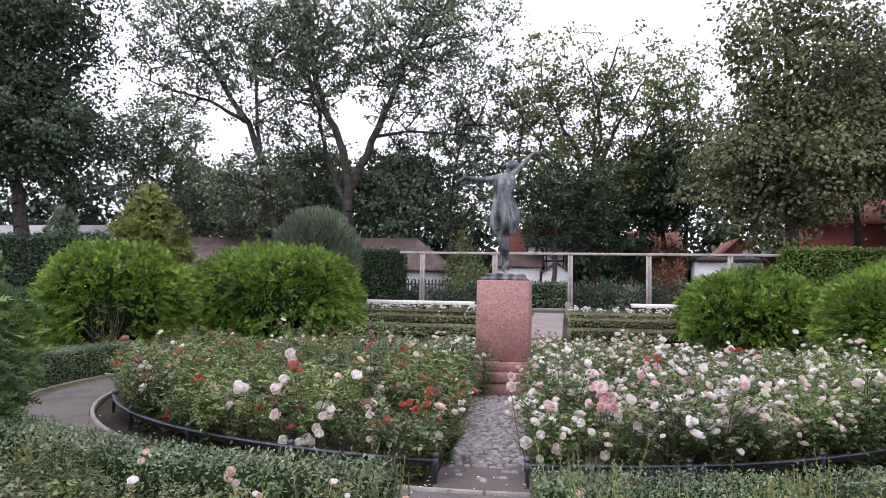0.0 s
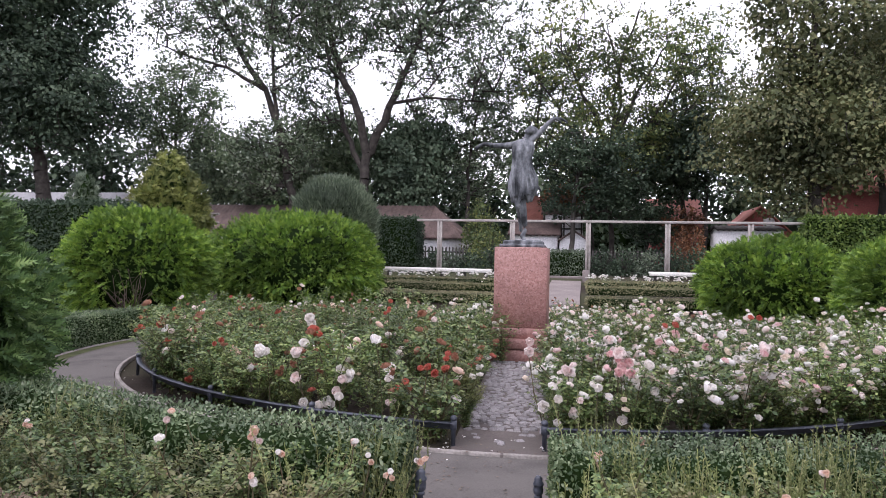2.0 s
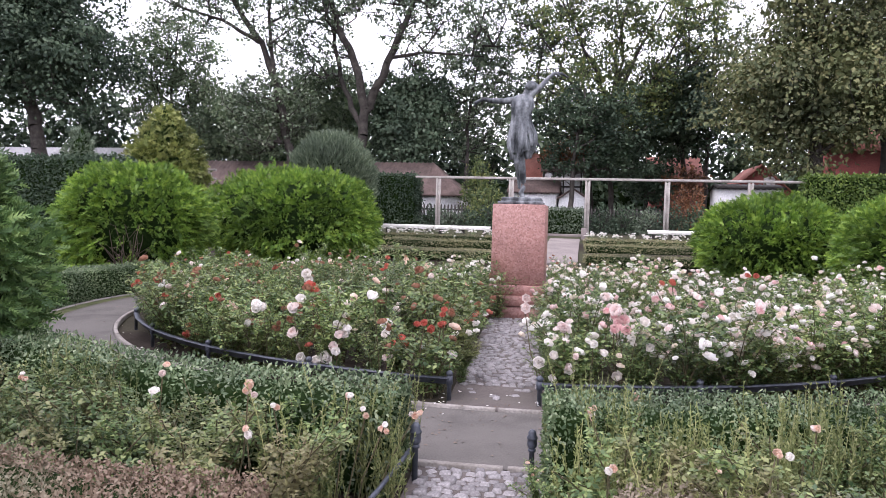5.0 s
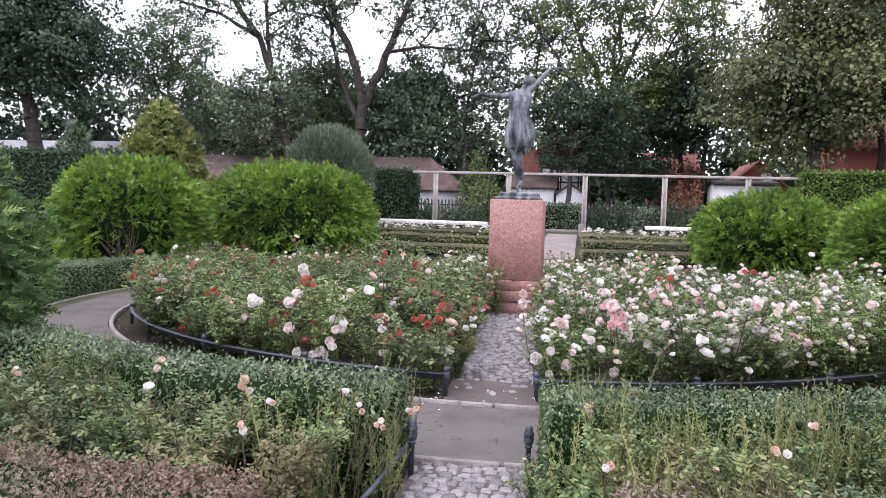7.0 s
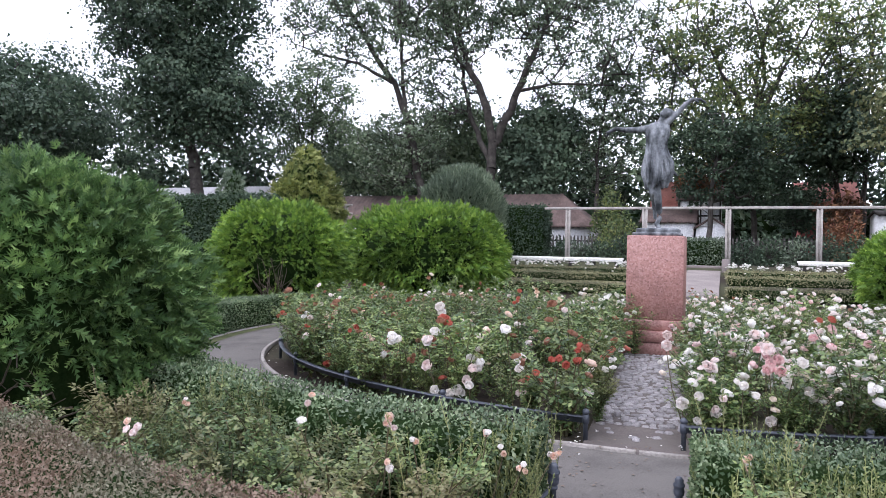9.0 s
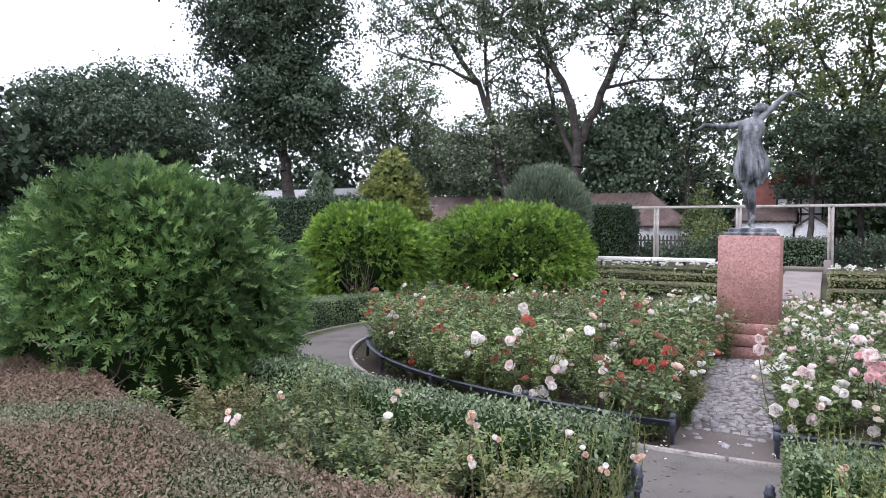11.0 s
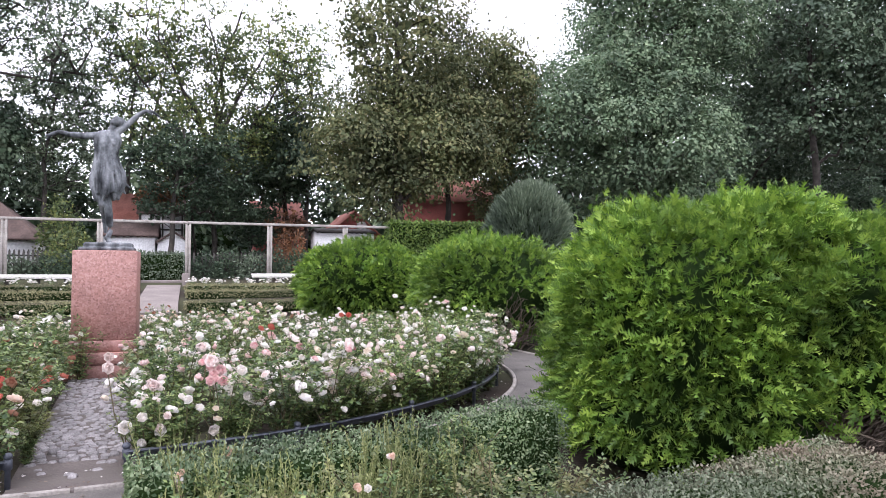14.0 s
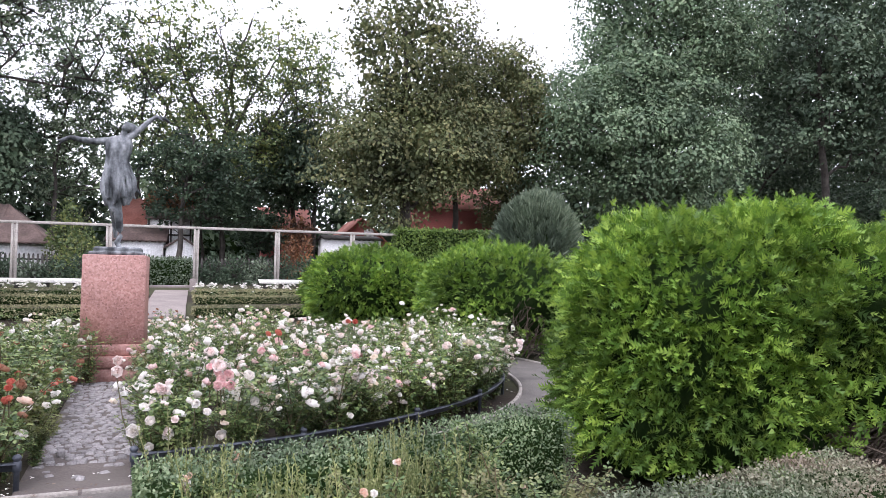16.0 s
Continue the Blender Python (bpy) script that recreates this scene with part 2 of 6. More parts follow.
M = {
    "thuja": leaf_material("thuja_green", (0.06, 0.125, 0.02), (0.138, 0.245, 0.034), (0.265, 0.385, 0.062), 0.55, 0.3, patch_scale=1.2),
    "thuja_deep": leaf_material("thuja_deep_green", (0.05, 0.1, 0.036), (0.11, 0.2, 0.06), (0.21, 0.31, 0.1), 0.55, 0.25, patch_scale=1.2),
    # near-black colour that stands in for the shade inside bushes and hedges
    "core": rough_material("painted_shade_core", [(0.3, (0.008, 0.02, 0.005)), (0.7, (0.02, 0.034, 0.01))], 20, 1.0, spec=0.05),
    "box": leaf_material("box_hedge", (0.066, 0.11, 0.054), (0.142, 0.2, 0.102), (0.27, 0.32, 0.2), 0.45, 0.2, patch_scale=1.5, spec=0.35),
    "box_dry": leaf_material("dry_box_hedge", (0.08, 0.10, 0.055), (0.16, 0.20, 0.12), (0.27, 0.29, 0.2), 0.5, 0.2, patch=((0.25, 0.175, 0.14), 0.9, 0.43), spec=0.4),
    "box_brown": leaf_material("browned_box_hedge", (0.085, 0.095, 0.055), (0.15, 0.165, 0.105), (0.25, 0.26, 0.185), 0.5, 0.2, patch=((0.225, 0.135, 0.1), 0.7, 0.42), spec=0.3),
    "moss": rough_material("mossy_verge", [(0.3, (0.05, 0.065, 0.02)), (0.7, (0.12, 0.125, 0.05))], 4.0, 0.95, 0.6, 60),
    "rose_leaf": leaf_material("rose_foliage", (0.04, 0.078, 0.028), (0.122, 0.184, 0.06), (0.26, 0.31, 0.112), 0.42, 0.25, patch=((0.17, 0.16, 0.055), 1.1, 0.58), spec=0.4),
    "low_leaf": leaf_material("low_rose_foliage", (0.042, 0.08, 0.032), (0.11, 0.172, 0.06), (0.24, 0.285, 0.11), 0.45, 0.25, patch=((0.22, 0.18, 0.09), 1.3, 0.53), spec=0.35),
    "walk": rough_material("trodden_earth", [(0.3, (0.075, 0.062, 0.056)), (0.7, (0.14, 0.118, 0.109))], 2.2, 0.9, 0.5, 45, wide=((0.11, 0.095, 0.085), 0.9)),
    "weed": leaf_material("weed_foliage", (0.13, 0.165, 0.055), (0.25, 0.285, 0.115), (0.38, 0.38, 0.19), 0.6, 0.3),
    "cane": rough_material("rose_cane", [(0.3, (0.06, 0.07, 0.03)), (0.7, (0.13, 0.09, 0.05))], 30, 0.7),
    "bark": rough_material("tree_bark", [(0.3, (0.03, 0.026, 0.022)), (0.7, (0.085, 0.075, 0.065))], 3, 0.95, 0.8, 18),
    "twig": rough_material("dry_twig", [(0.3, (0.085, 0.065, 0.05)), (0.7, (0.19, 0.15, 0.12))], 12, 0.9),
    "grey": leaf_material("silver_poplar_leaf", (0.075, 0.11, 0.065), (0.16, 0.215, 0.125), (0.36, 0.42, 0.32), 0.5, 0.35),
    "dark": leaf_material("dark_tree_leaf", (0.036, 0.06, 0.038), (0.066, 0.102, 0.064), (0.115, 0.155, 0.1), 0.55, 0.2, spec=0.2),
    "light": leaf_material("pale_tree_leaf", (0.085, 0.125, 0.07), (0.16, 0.22, 0.125), (0.27, 0.33, 0.21), 0.55, 0.35),
    "yellow": leaf_material("turning_tree_leaf", (0.07, 0.105, 0.045), (0.14, 0.19, 0.075), (0.28, 0.3, 0.1), 0.55, 0.38, patch_scale=0.3),
    "maple": leaf_material("bronzed_tree_leaf", (0.07, 0.09, 0.043), (0.128, 0.15, 0.067), (0.215, 0.21, 0.102), 0.55, 0.18, patch_scale=0.35, spec=0.2),
    "blue": leaf_material("bluish_tree_leaf", (0.09, 0.145, 0.082), (0.142, 0.205, 0.122), (0.22, 0.285, 0.178), 0.55, 0.15, patch_scale=0.6, spec=0.2),
    "mid": leaf_material("grey_green_tree_leaf", (0.06, 0.096, 0.06), (0.1, 0.145, 0.094), (0.165, 0.215, 0.145), 0.55, 0.15, patch_scale=0.4, spec=0.2),
    "gold": leaf_material("golden_cypress", (0.1, 0.13, 0.035), (0.2, 0.235, 0.065), (0.34, 0.36, 0.12), 0.55, 0.25, patch_scale=1.0),
    "willow": leaf_material("grey_willow_leaf", (0.075, 0.105, 0.07), (0.13, 0.17, 0.115), (0.21, 0.26, 0.18), 0.5, 0.2),
    "ivy": leaf_material("creeper_leaf", (0.05, 0.09, 0.02), (0.09, 0.15, 0.03), (0.16, 0.22, 0.05), 0.4, 0.25),
    "rust": leaf_material("rusty_shrub_leaf", (0.10, 0.055, 0.03), (0.19, 0.09, 0.045), (0.28, 0.14, 0.07), 0.6, 0.25),
    "ground": rough_material("garden_soil", [(0.3, (0.022, 0.017, 0.014)), (0.7, (0.06, 0.049, 0.04))], 1.2, 1.0, 0.8, 25, wide=((0.06, 0.062, 0.036), 0.25), spec=0.1),
    "path": rough_material("fine_gravel_path", [(0.3, (0.072, 0.066, 0.06)), (0.7, (0.132, 0.12, 0.11))], 2.6, 0.9, 0.5, 70, wide=((0.112, 0.102, 0.093), 0.9)),
    "kerb": rough_material("concrete_edging", [(0.3, (0.2, 0.18, 0.16)), (0.7, (0.33, 0.305, 0.28))], 5, 0.9, 0.5, 50, vary=0.12),
    "cobble": rough_material("granite_setts", [(0.3, (0.18, 0.17, 0.17)), (0.7, (0.34, 0.32, 0.32))], 14, 0.8, 0.5, 70, vary=0.3),
    "iron": rough_material("blue_black_iron", [(0.3, (0.04, 0.046, 0.06)), (0.7, (0.09, 0.10, 0.125))], 9, 0.45, 0.2, 40),
    "bronze": rough_material("weathered_bronze", [(0.38, (0.03, 0.034, 0.038)), (0.5, (0.12, 0.13, 0.14)), (0.66, (0.27, 0.285, 0.3))], 7.0, 0.6, 0.5, 30, metal=0.2, stretch=(1.0, 1.0, 0.45)),
    "timber": rough_material("pale_grey_timber", [(0.3, (0.30, 0.275, 0.25)), (0.7, (0.44, 0.41, 0.375))], 3, 0.85, 0.3, 30),
    "white": rough_material("white_painted_board", [(0.3, (0.74, 0.72, 0.66)), (0.7, (0.86, 0.84, 0.79))], 3, 0.6, 0.15, 30),
    "row": leaf_material("dry_terrace_hedge", (0.15, 0.15, 0.08), (0.25, 0.24, 0.135), (0.37, 0.345, 0.22), 0.6, 0.2),
    "slab": rough_material("pale_paving", [(0.3, (0.17, 0.145, 0.135)), (0.7, (0.25, 0.215, 0.2))], 1.5, 0.85, 0.3, 30),
    "roof_tile": rough_material("brown_roof_tile", [(0.3, (0.075, 0.052, 0.046)), (0.7, (0.15, 0.105, 0.092))], 1.5, 0.85, 0.3, 12),
    "red_tile": rough_material("red_roof_tile", [(0.3, (0.2, 0.075, 0.055)), (0.7, (0.31, 0.125, 0.095))], 1.2, 0.85, 0.3, 12),
    "grey_roof": rough_material("grey_roof_sheet", [(0.3, (0.30, 0.30, 0.31)), (0.7, (0.42, 0.42, 0.43))], 1.0, 0.7, 0.2, 12),
    "render": rough_material("white_render", [(0.3, (0.66, 0.66, 0.66)), (0.7, (0.80, 0.80, 0.80))], 0.8, 0.9, 0.2, 10),
    "red_wall": rough_material("red_brick_wall", [(0.3, (0.26, 0.075, 0.065)), (0.7, (0.36, 0.115, 0.10))], 1.0, 0.9, 0.3, 14),
    "dark_wood": rough_material("dark_stained_wood", [(0.3, (0.02, 0.018, 0.016)), (0.7, (0.05, 0.045, 0.04))], 3, 0.8),
}


def granite():
    m, n, l, b = node_material("red_granite")
    co = n.new("ShaderNodeTexCoord").outputs["Object"]
    v = n.new("ShaderNodeTexVoronoi")
    v.inputs["Scale"].default_value = 45
    l.new(co, v.inputs["Vector"])
    r = ramp_node(n, [(0.0, (0.22, 0.105, 0.088)), (0.18, (0.3, 0.148, 0.125)), (0.6, (0.345, 0.178, 0.15)), (1.0, (0.41, 0.235, 0.205))])
    sep = n.new("ShaderNodeSeparateColor")
    l.new(v.outputs["Color"], sep.inputs[0])
    l.new(sep.outputs[0], r.inputs[0])
    t = noise_node(n, l, 2.5, 5, co)
    tr = ramp_node(n, [(0.3, (0.8, 0.8, 0.82)), (0.7, (1.12, 1.1, 1.1))])
    l.new(t.outputs[0], tr.inputs[0])
    l.new(mix_node(n, l, r.outputs[0], tr.outputs[0], 1.0, "MULTIPLY"), b.inputs["Base Color"])
    b.inputs["Roughness"].default_value = 0.55
    bp = n.new("ShaderNodeBump")
    bp.inputs["Strength"].default_value, bp.inputs["Distance"].default_value = 0.25, 0.004
    l.new(sep.outputs[1], bp.inputs["Height"])
    l.new(bp.outputs[0], b.inputs["Normal"])
    return m


M["granite"] = granite()


def petal_material(name, inner, outer):
    m, n, l, b = node_material(name)
    info = n.new("ShaderNodeObjectInfo")
    geo = n.new("ShaderNodeNewGeometry")
    r = ramp_node(n, [(0.0, inner), (1.0, outer)])
    l.new(geo.outputs["Random Per Island"], r.inputs[0])
    vr = ramp_node(n, [(0.0, (0.93, 0.9, 0.88)), (1.0, (1.06, 1.06, 1.06))])
    l.new(info.outputs["Random"], vr.inputs[0])
    col = mix_node(n, l, r.outputs[0], vr.outputs[0], 1.0, "MULTIPLY")
    l.new(col, b.inputs["Base Color"])
    b.inputs["Roughness"].default_value = 0.55
    tl = n.new("ShaderNodeBsdfTranslucent")
    l.new(col, tl.inputs[0])
    ms = n.new("ShaderNodeMixShader")
    ms.inputs[0].default_value = 0.35
    l.new(b.outputs[0], ms.inputs[1])
    l.new(tl.outputs[0], ms.inputs[2])
    l.new(ms.outputs[0], n["Material Output"].inputs[0])
    return m


PETAL = {
    "white": petal_material("white_petal", (0.88, 0.85, 0.80), (0.92, 0.91, 0.90)),
    "blush": petal_material("blush_petal", (0.87, 0.74, 0.71), (0.91, 0.85, 0.83)),
    "pink": petal_material("pink_petal", (0.76, 0.46, 0.48), (0.86, 0.70, 0.68)),
    "cream": petal_material("cream_petal", (0.74, 0.63, 0.50), (0.86, 0.80, 0.72)),
    "red": petal_material("red_petal", (0.5, 0.12, 0.085), (0.62, 0.22, 0.165)),
    "faded": petal_material("faded_petal", (0.26, 0.10, 0.06), (0.42, 0.24, 0.16)),
    "peach": petal_material("peach_petal", (0.78, 0.54, 0.43), (0.86, 0.74, 0.64)),
}

# ---- ground ----
CX, CY = -0.45, 10.6  # middle of the round bed


def smooth_step(a, b, x):
    t = np.clip((np.asarray(x, float) - a) / (b - a), 0, 1)
    return t * t * (3 - 2 * t)


def ground_z(x, y):
    """Level round the bed, a bank behind it, then a gently rising terrace."""
    return 0.62 * smooth_step(18.2, 19.2, y) + 0.36 * np.clip((np.asarray(y, float) - 19.0) / 5.3, 0, 1) + 0.2 * smooth_step(24.3, 25.2, y)


def on_ring(r, a):
    """A point r metres from the middle of the bed; a in degrees, 0 towards the gate, growing to the right. The bed is a little wider than deep."""
    r = np.asarray(r, float)
    r = r + 0.24 * np.sin(np.radians(a)) ** 2 * np.clip((r - 4.4) / 1.0, 0, 1) * (r < 5.79)
    return CX + r * np.sin(np.radians(a)), CY - r * np.cos(np.radians(a))


def path_x(y):
    return -0.07 - 0.072 * (y - 5.0)


def build_ground():
    far = np.array([70, 90, 130, 200, 400, 900, 2500.0])
    near = np.arange(-60, 60.1, 0.75)
    xs = np.concatenate([-far[::-1], near, far])
    gx, gy = np.meshgrid(xs, xs)
    gz = ground_z(gx, gy) + 0.02 * np.sin(gx * 1.3) * np.cos(gy * 1.7) - 0.02
    n = len(xs)
    i, j = np.meshgrid(np.arange(n - 1), np.arange(n - 1))
    a = (j * n + i).ravel()
    g = Geo().add(np.stack([gx, gy, gz], -1), np.stack([a, a + 1, a + n + 1, a + n], -1))
    tagged(part("ground", g, M["ground"], smooth=True), "dark garden soil with patches of short grass", "ground", kind="structure")


def ring_sheet(name, r0, r1, a0, a1, z, material, label, category):
    a = np.arange(a0, a1 + 0.01, 2.0)
    rr = np.linspace(r0, r1, 5)
    A, R = np.meshgrid(a, rr, indexing="ij")
    x, y = on_ring(R, A)
    g = Geo()
    i, j = np.meshgrid(np.arange(len(a) - 1), np.arange(4), indexing="ij")
    k = (i * 5 + j).ravel()
    g.add(np.stack([x, y, np.full_like(x, z)], -1), np.stack([k, k + 1, k + 6, k + 5], -1))
    return tagged(part(name, g, material), label, category, kind="structure")


build_ground()
ring_path = ring_sheet("path", 5.78, 7.06, -180, 180, 0.014, M["path"], "grey-brown compacted gravel path curving round the rose bed", "path")


# ---- clipped and loose greenery ----
def shrub_surface(rng, n, centre, radii, lump, seed, low=-0.85, power=2.0):
    """Points and outward ways on a lumpy rounded body."""
    d = scatter_dirs(rng, int(n * 1.6))
    d = d[d[:, 2] > low][:n]
    k = (np.abs(d[:, 0]) ** power + np.abs(d[:, 1]) ** power + np.abs(d[:, 2]) ** power) ** (-1 / power)
    q = d * k[:, None]
    f = 1 + lump * bumps(d, 3.0, seed) + lump * 0.5 * bumps(d, 8.0, seed + 4)
    p = q * f[:, None] * np.array(radii) + np.array(centre)
    return p, unit(d / np.array(radii))


def body_mesh(centre, radii, lump, seed, shrink=0.86, power=2.0):
    bm = bmesh.new()
    bmesh.ops.create_icosphere(bm, subdivisions=4, radius=1.0)
    d = np.array([v.co[:] for v in bm.verts])
    k = (np.abs(d) ** power).sum(1) ** (-1 / power)
    f = 1 + lump * bumps(d, 3.0, seed) + lump * 0.5 * bumps(d, 8.0, seed + 4)
    p = d * (k * f)[:, None] * np.array(radii) * shrink + np.array(centre)
    p[:, 2] = np.maximum(p[:, 2], max(-0.02, 0.02 + centre[2] - radii[2]))
    bm.verts.index_update()
    faces = np.array([[v.index for v in fa.verts] for fa in bm.faces])
    bm.free()
    return Geo().add(p, faces)


def ferny(geo, rng, p, out, size, rise=0.1, wild=0.75):
    """Thuja sprays: a drooping midrib with pointed fingers on both sides, one island each."""
    n = len(p)
    way = unit(out * 0.8 + scatter_dirs(rng, n) * wild + np.array([0, 0, rise]))
    face = unit(np.cross(way, scatter_dirs(rng, n)))
    side = np.cross(way, face)
    s = (size * rng.uniform(0.65, 1.3, n))[:, None]
    base = p - way * s * 0.5
    rib = [base + way * s * (k / 4) + np.array([0, 0, -0.28]) * s * (k / 4) ** 2 for k in range(5)]
    tips = []
    for sign in (1, -1):
        for k in range(4):
            ln = s * (0.52 - 0.07 * k) * rng.uniform(0.75, 1.2, (n, 1))
            tips.append((rib[k] + rib[k + 1]) / 2 + unit(way * (0.55 + 0.15 * k) + side * sign * 0.8 + face * rng.normal(0, 0.2, (n, 1))) * ln)
    v = np.stack(rib + tips, 1)
    i = np.arange(n)[:, None] * 13
    f = [i + np.array([[k, k + 1, 5 + k]]) for k in range(4)] + [i + np.array([[k + 1, k, 9 + k]]) for k in range(4)]
    return geo.add(v, np.concatenate(f))


def tuft_fans(geo, rng, p, out, size, per=7, rise=0.25):
    """Sprays gathered in tufts that fan out from common points, with hollows between."""
    n = len(p)
    jit = rng.normal(0, 1, (n, per, 3)) * rng.uniform(0.35, 0.75, (n, 1, 1))
    way = unit(out[:, None] + jit * 0.75 + np.array([0, 0, rise])).reshape(-1, 3)
    at = (p[:, None] + jit * size * 0.75).reshape(-1, 3)
    ferny(geo, rng, at, way, size, 0.05, 0.3)


def bush(name, label, category, centre, rx, ry, height, count, size, material, seed, lump=0.06, power=2.3, bare=None, skirt=0.12, group="", lobes=()):
    """A clipped conifer: thousands of sprays over a core painted dark as inner shade; lobes are further bulges of the
    same plant.
    """
    rng = np.random.default_rng(seed)
    gz = float(ground_z(centre[0], centre[1]))
    top = thing(name, label, category, pose(centre[0], centre[1], gz), group)
    bodies = []
    for dx, dy, ax, ay, h, sk in ((0, 0, rx, ry, height, skirt), *lobes):
        rz = (h - sk) / 2
        bodies.append(((dx, dy, sk + rz), (ax, ay, rz)))
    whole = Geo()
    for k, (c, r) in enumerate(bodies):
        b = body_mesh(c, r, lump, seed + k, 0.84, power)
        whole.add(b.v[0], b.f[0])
    part("core", whole, M["core"], top, "plain inner body coloured near-black for the shade within")
    leafy = material in (M["thuja"], M["thuja_deep"])
    areas = np.array([r[0] * r[2] + r[1] * r[2] + r[0] * r[1] for c, r in bodies])
    points, ways = [], []
    for k, (c, r) in enumerate(bodies):
        m = int((count / 7.5 if leafy else count) * areas[k] / areas[0])
        p, d = shrub_surface(rng, m, c, r, lump, seed + k, power=power)
        for q, (c2, r2) in enumerate(bodies):
            if q != k:
                free = (np.abs((p - np.array(c2)) / np.array(r2)) ** power).sum(1) > 0.8
                p, d = p[free], d[free]
        points.append(p)
        ways.append(d)
    p, d = np.concatenate(points), np.concatenate(ways)
    p = p + d * (rng.normal(-0.01, 0.045, (len(p), 1)) + 0.06 * bumps(p, 5.0, seed)[:, None] + 0.065 * bumps(p, 13.0, seed + 2)[:, None]) * (size / 0.1)
    over = p[:, 2] > (0.16 + 0.1 * bumps(p, 2.0, seed) if skirt < 0 else 0.04)
    p, d = p[over], d[over]
    if bare is not None:  # thin places where the dead wood and the dark-painted core show
        for bx, by, bz, br in bare:
            gap = np.linalg.norm(p - np.array([bx, by, bz]), axis=1)
            keep = (gap > br) | (rng.random(len(p)) < 0.14 + 0.5 * np.clip(gap / br - 0.6, 0, 1))
            p, d = p[keep], d[keep]
    g = Geo()
    if leafy:
        tuft_fans(g, rng, p, d, size * 1.2)
    else:  # long thin shoots standing up and out
        way = unit(d * 0.9 + scatter_dirs(rng, len(p)) * 0.4 + np.array([0, 0, 0.75]))
        for _ in range(3):
            ln = size * rng.uniform(1.2, 2.6, len(p))
            w = unit(way + scatter_dirs(rng, len(p)) * 0.3)
            leaves(g, p - w * (ln * 0.6)[:, None] + rng.normal(0, 0.03, p.shape), w, scatter_dirs(rng, len(p)), ln, ln * 0.14, 0.1)
    tops = p[d[:, 2] > 0.45]
    if leafy:  # young shoots standing above the clipped line
        pick = tops[rng.integers(len(tops), size=min(420, len(tops)))]
        high = pick + np.stack([rng.normal(0, 0.03, len(pick)), rng.normal(0, 0.03, len(pick)), rng.uniform(0.0, 0.17, len(pick)) * (0.3 + 0.7 * (bumps(pick, 2.5, seed) > 0.1))], -1)
        ferny(g, rng, high, np.tile([0, 0, 1.0], (len(pick), 1)), size * 1.3, 0.4, 0.5)
    part("foliage", g, material, top)
    if bare is not None:
        g = Geo()
        for bx, by, bz, br in bare:
            for _ in range(44):
                a = np.array([bx, by, bz]) * np.array([0.55, 0.55, 0.25]) + rng.normal(0, br * 0.25, 3)
                b = np.array([bx, by, bz]) * np.array([0.9, 0.9, 1.0]) + rng.normal(0, br * 0.36, 3)
                mid = (a + b) / 2 + rng.normal(0, 0.09, 3)
                tube(g, [a, mid, b, b + rng.normal(0, 0.08, 3)], [0.013, 0.009, 0.006, 0.003], 4, False)
        tagged(part("dead_wood", g, M["twig"], top, "bare grey-brown dead twigs"), kind="stuff")
    for dx, dy in ((0, 0), *[(q[0] * 0.8, q[1] * 0.8) for q in lobes]):
        part("trunk", tube(Geo(), [(dx, dy, -0.05), (dx + 0.02, dy + 0.01, max(skirt, 0.1) + 0.5)], [0.09, 0.06], 8), M["bark"], top)
    return top


THUJA = "broad rounded bright green clipped thuja bush beside the path"
bush("thuja_bush", "large bright green thuja bush with ragged top and bare twigs", "bush", (4.84, 4.34), 1.1, 1.12, 2.06, 27000, 0.082, M["thuja"], 11, 0.08, 3.0,
     bare=[(0.1, -1.2, 0.25, 0.28), (0.5, -1.1, 0.32, 0.36), (0.9, -1.05, 0.45, 0.45), (1.3, -1.3, 0.5, 0.5), (1.7, -1.2, 0.45, 0.5), (-0.5, -1.15, 0.1, 0.22)], skirt=-0.55,
     lobes=((1.15, -0.55, 0.95, 0.95, 1.97, 0.25), (0.4, -0.42, 0.55, 0.55, 2.14, 0.9), (2.0, -0.2, 1.0, 1.1, 1.85, 0.2)))
bush("thuja_bush", "large deep green thuja bush overhanging the path, hollow at its foot", "bush", (-4.92, 3.62), 1.13, 1.13, 2.14, 24000, 0.09, M["thuja_deep"], 12, 0.08, 3.0,
     bare=[(0.78, -0.78, 0.35, 0.5), (0.4, -1.05, 0.35, 0.5), (-0.05, -1.12, 0.35, 0.5)], skirt=-0.4)
bush("thuja_bush", THUJA, "bush", (-8.68, 12.3), 1.38, 1.4, 2.44, 15000, 0.1, M["thuja"], 13, 0.06, 2.3, bare=[(0.68, -1.25, 0.85, 0.6)])
bush("thuja_bush", THUJA, "bush", (-6.7, 15.9), 2.02, 1.9, 2.7, 17000, 0.11, M["thuja"], 14, 0.07, 2.3)
bush("thuja_bush", THUJA, "bush", (4.77, 16.6), 1.52, 1.52, 2.24, 12500, 0.105, M["thuja"], 15, 0.06, 2.3)
bush("thuja_bush", THUJA, "bush", (6.6, 12.6), 1.55, 1.6, 2.2, 14500, 0.1, M["thuja"], 16, 0.06, 2.4, bare=[(0.05, -1.5, 0.6, 0.6), (-0.15, -1.45, 0.95, 0.4)])
bush("willow_bush", "grey-green dome-shaped willow bush clipped round, behind the thujas", "bush", (-8.0, 21.9), 1.45, 1.45, 3.6, 13000, 0.115, M["willow"], 17, 0.03, 2.0)
bush("willow_bush", "grey-green dome-shaped willow bush clipped round, behind the thujas", "bush", (8.98, 15.5), 1.18, 1.18, 3.82, 13000, 0.1, M["willow"], 18, 0.03, 2.0)


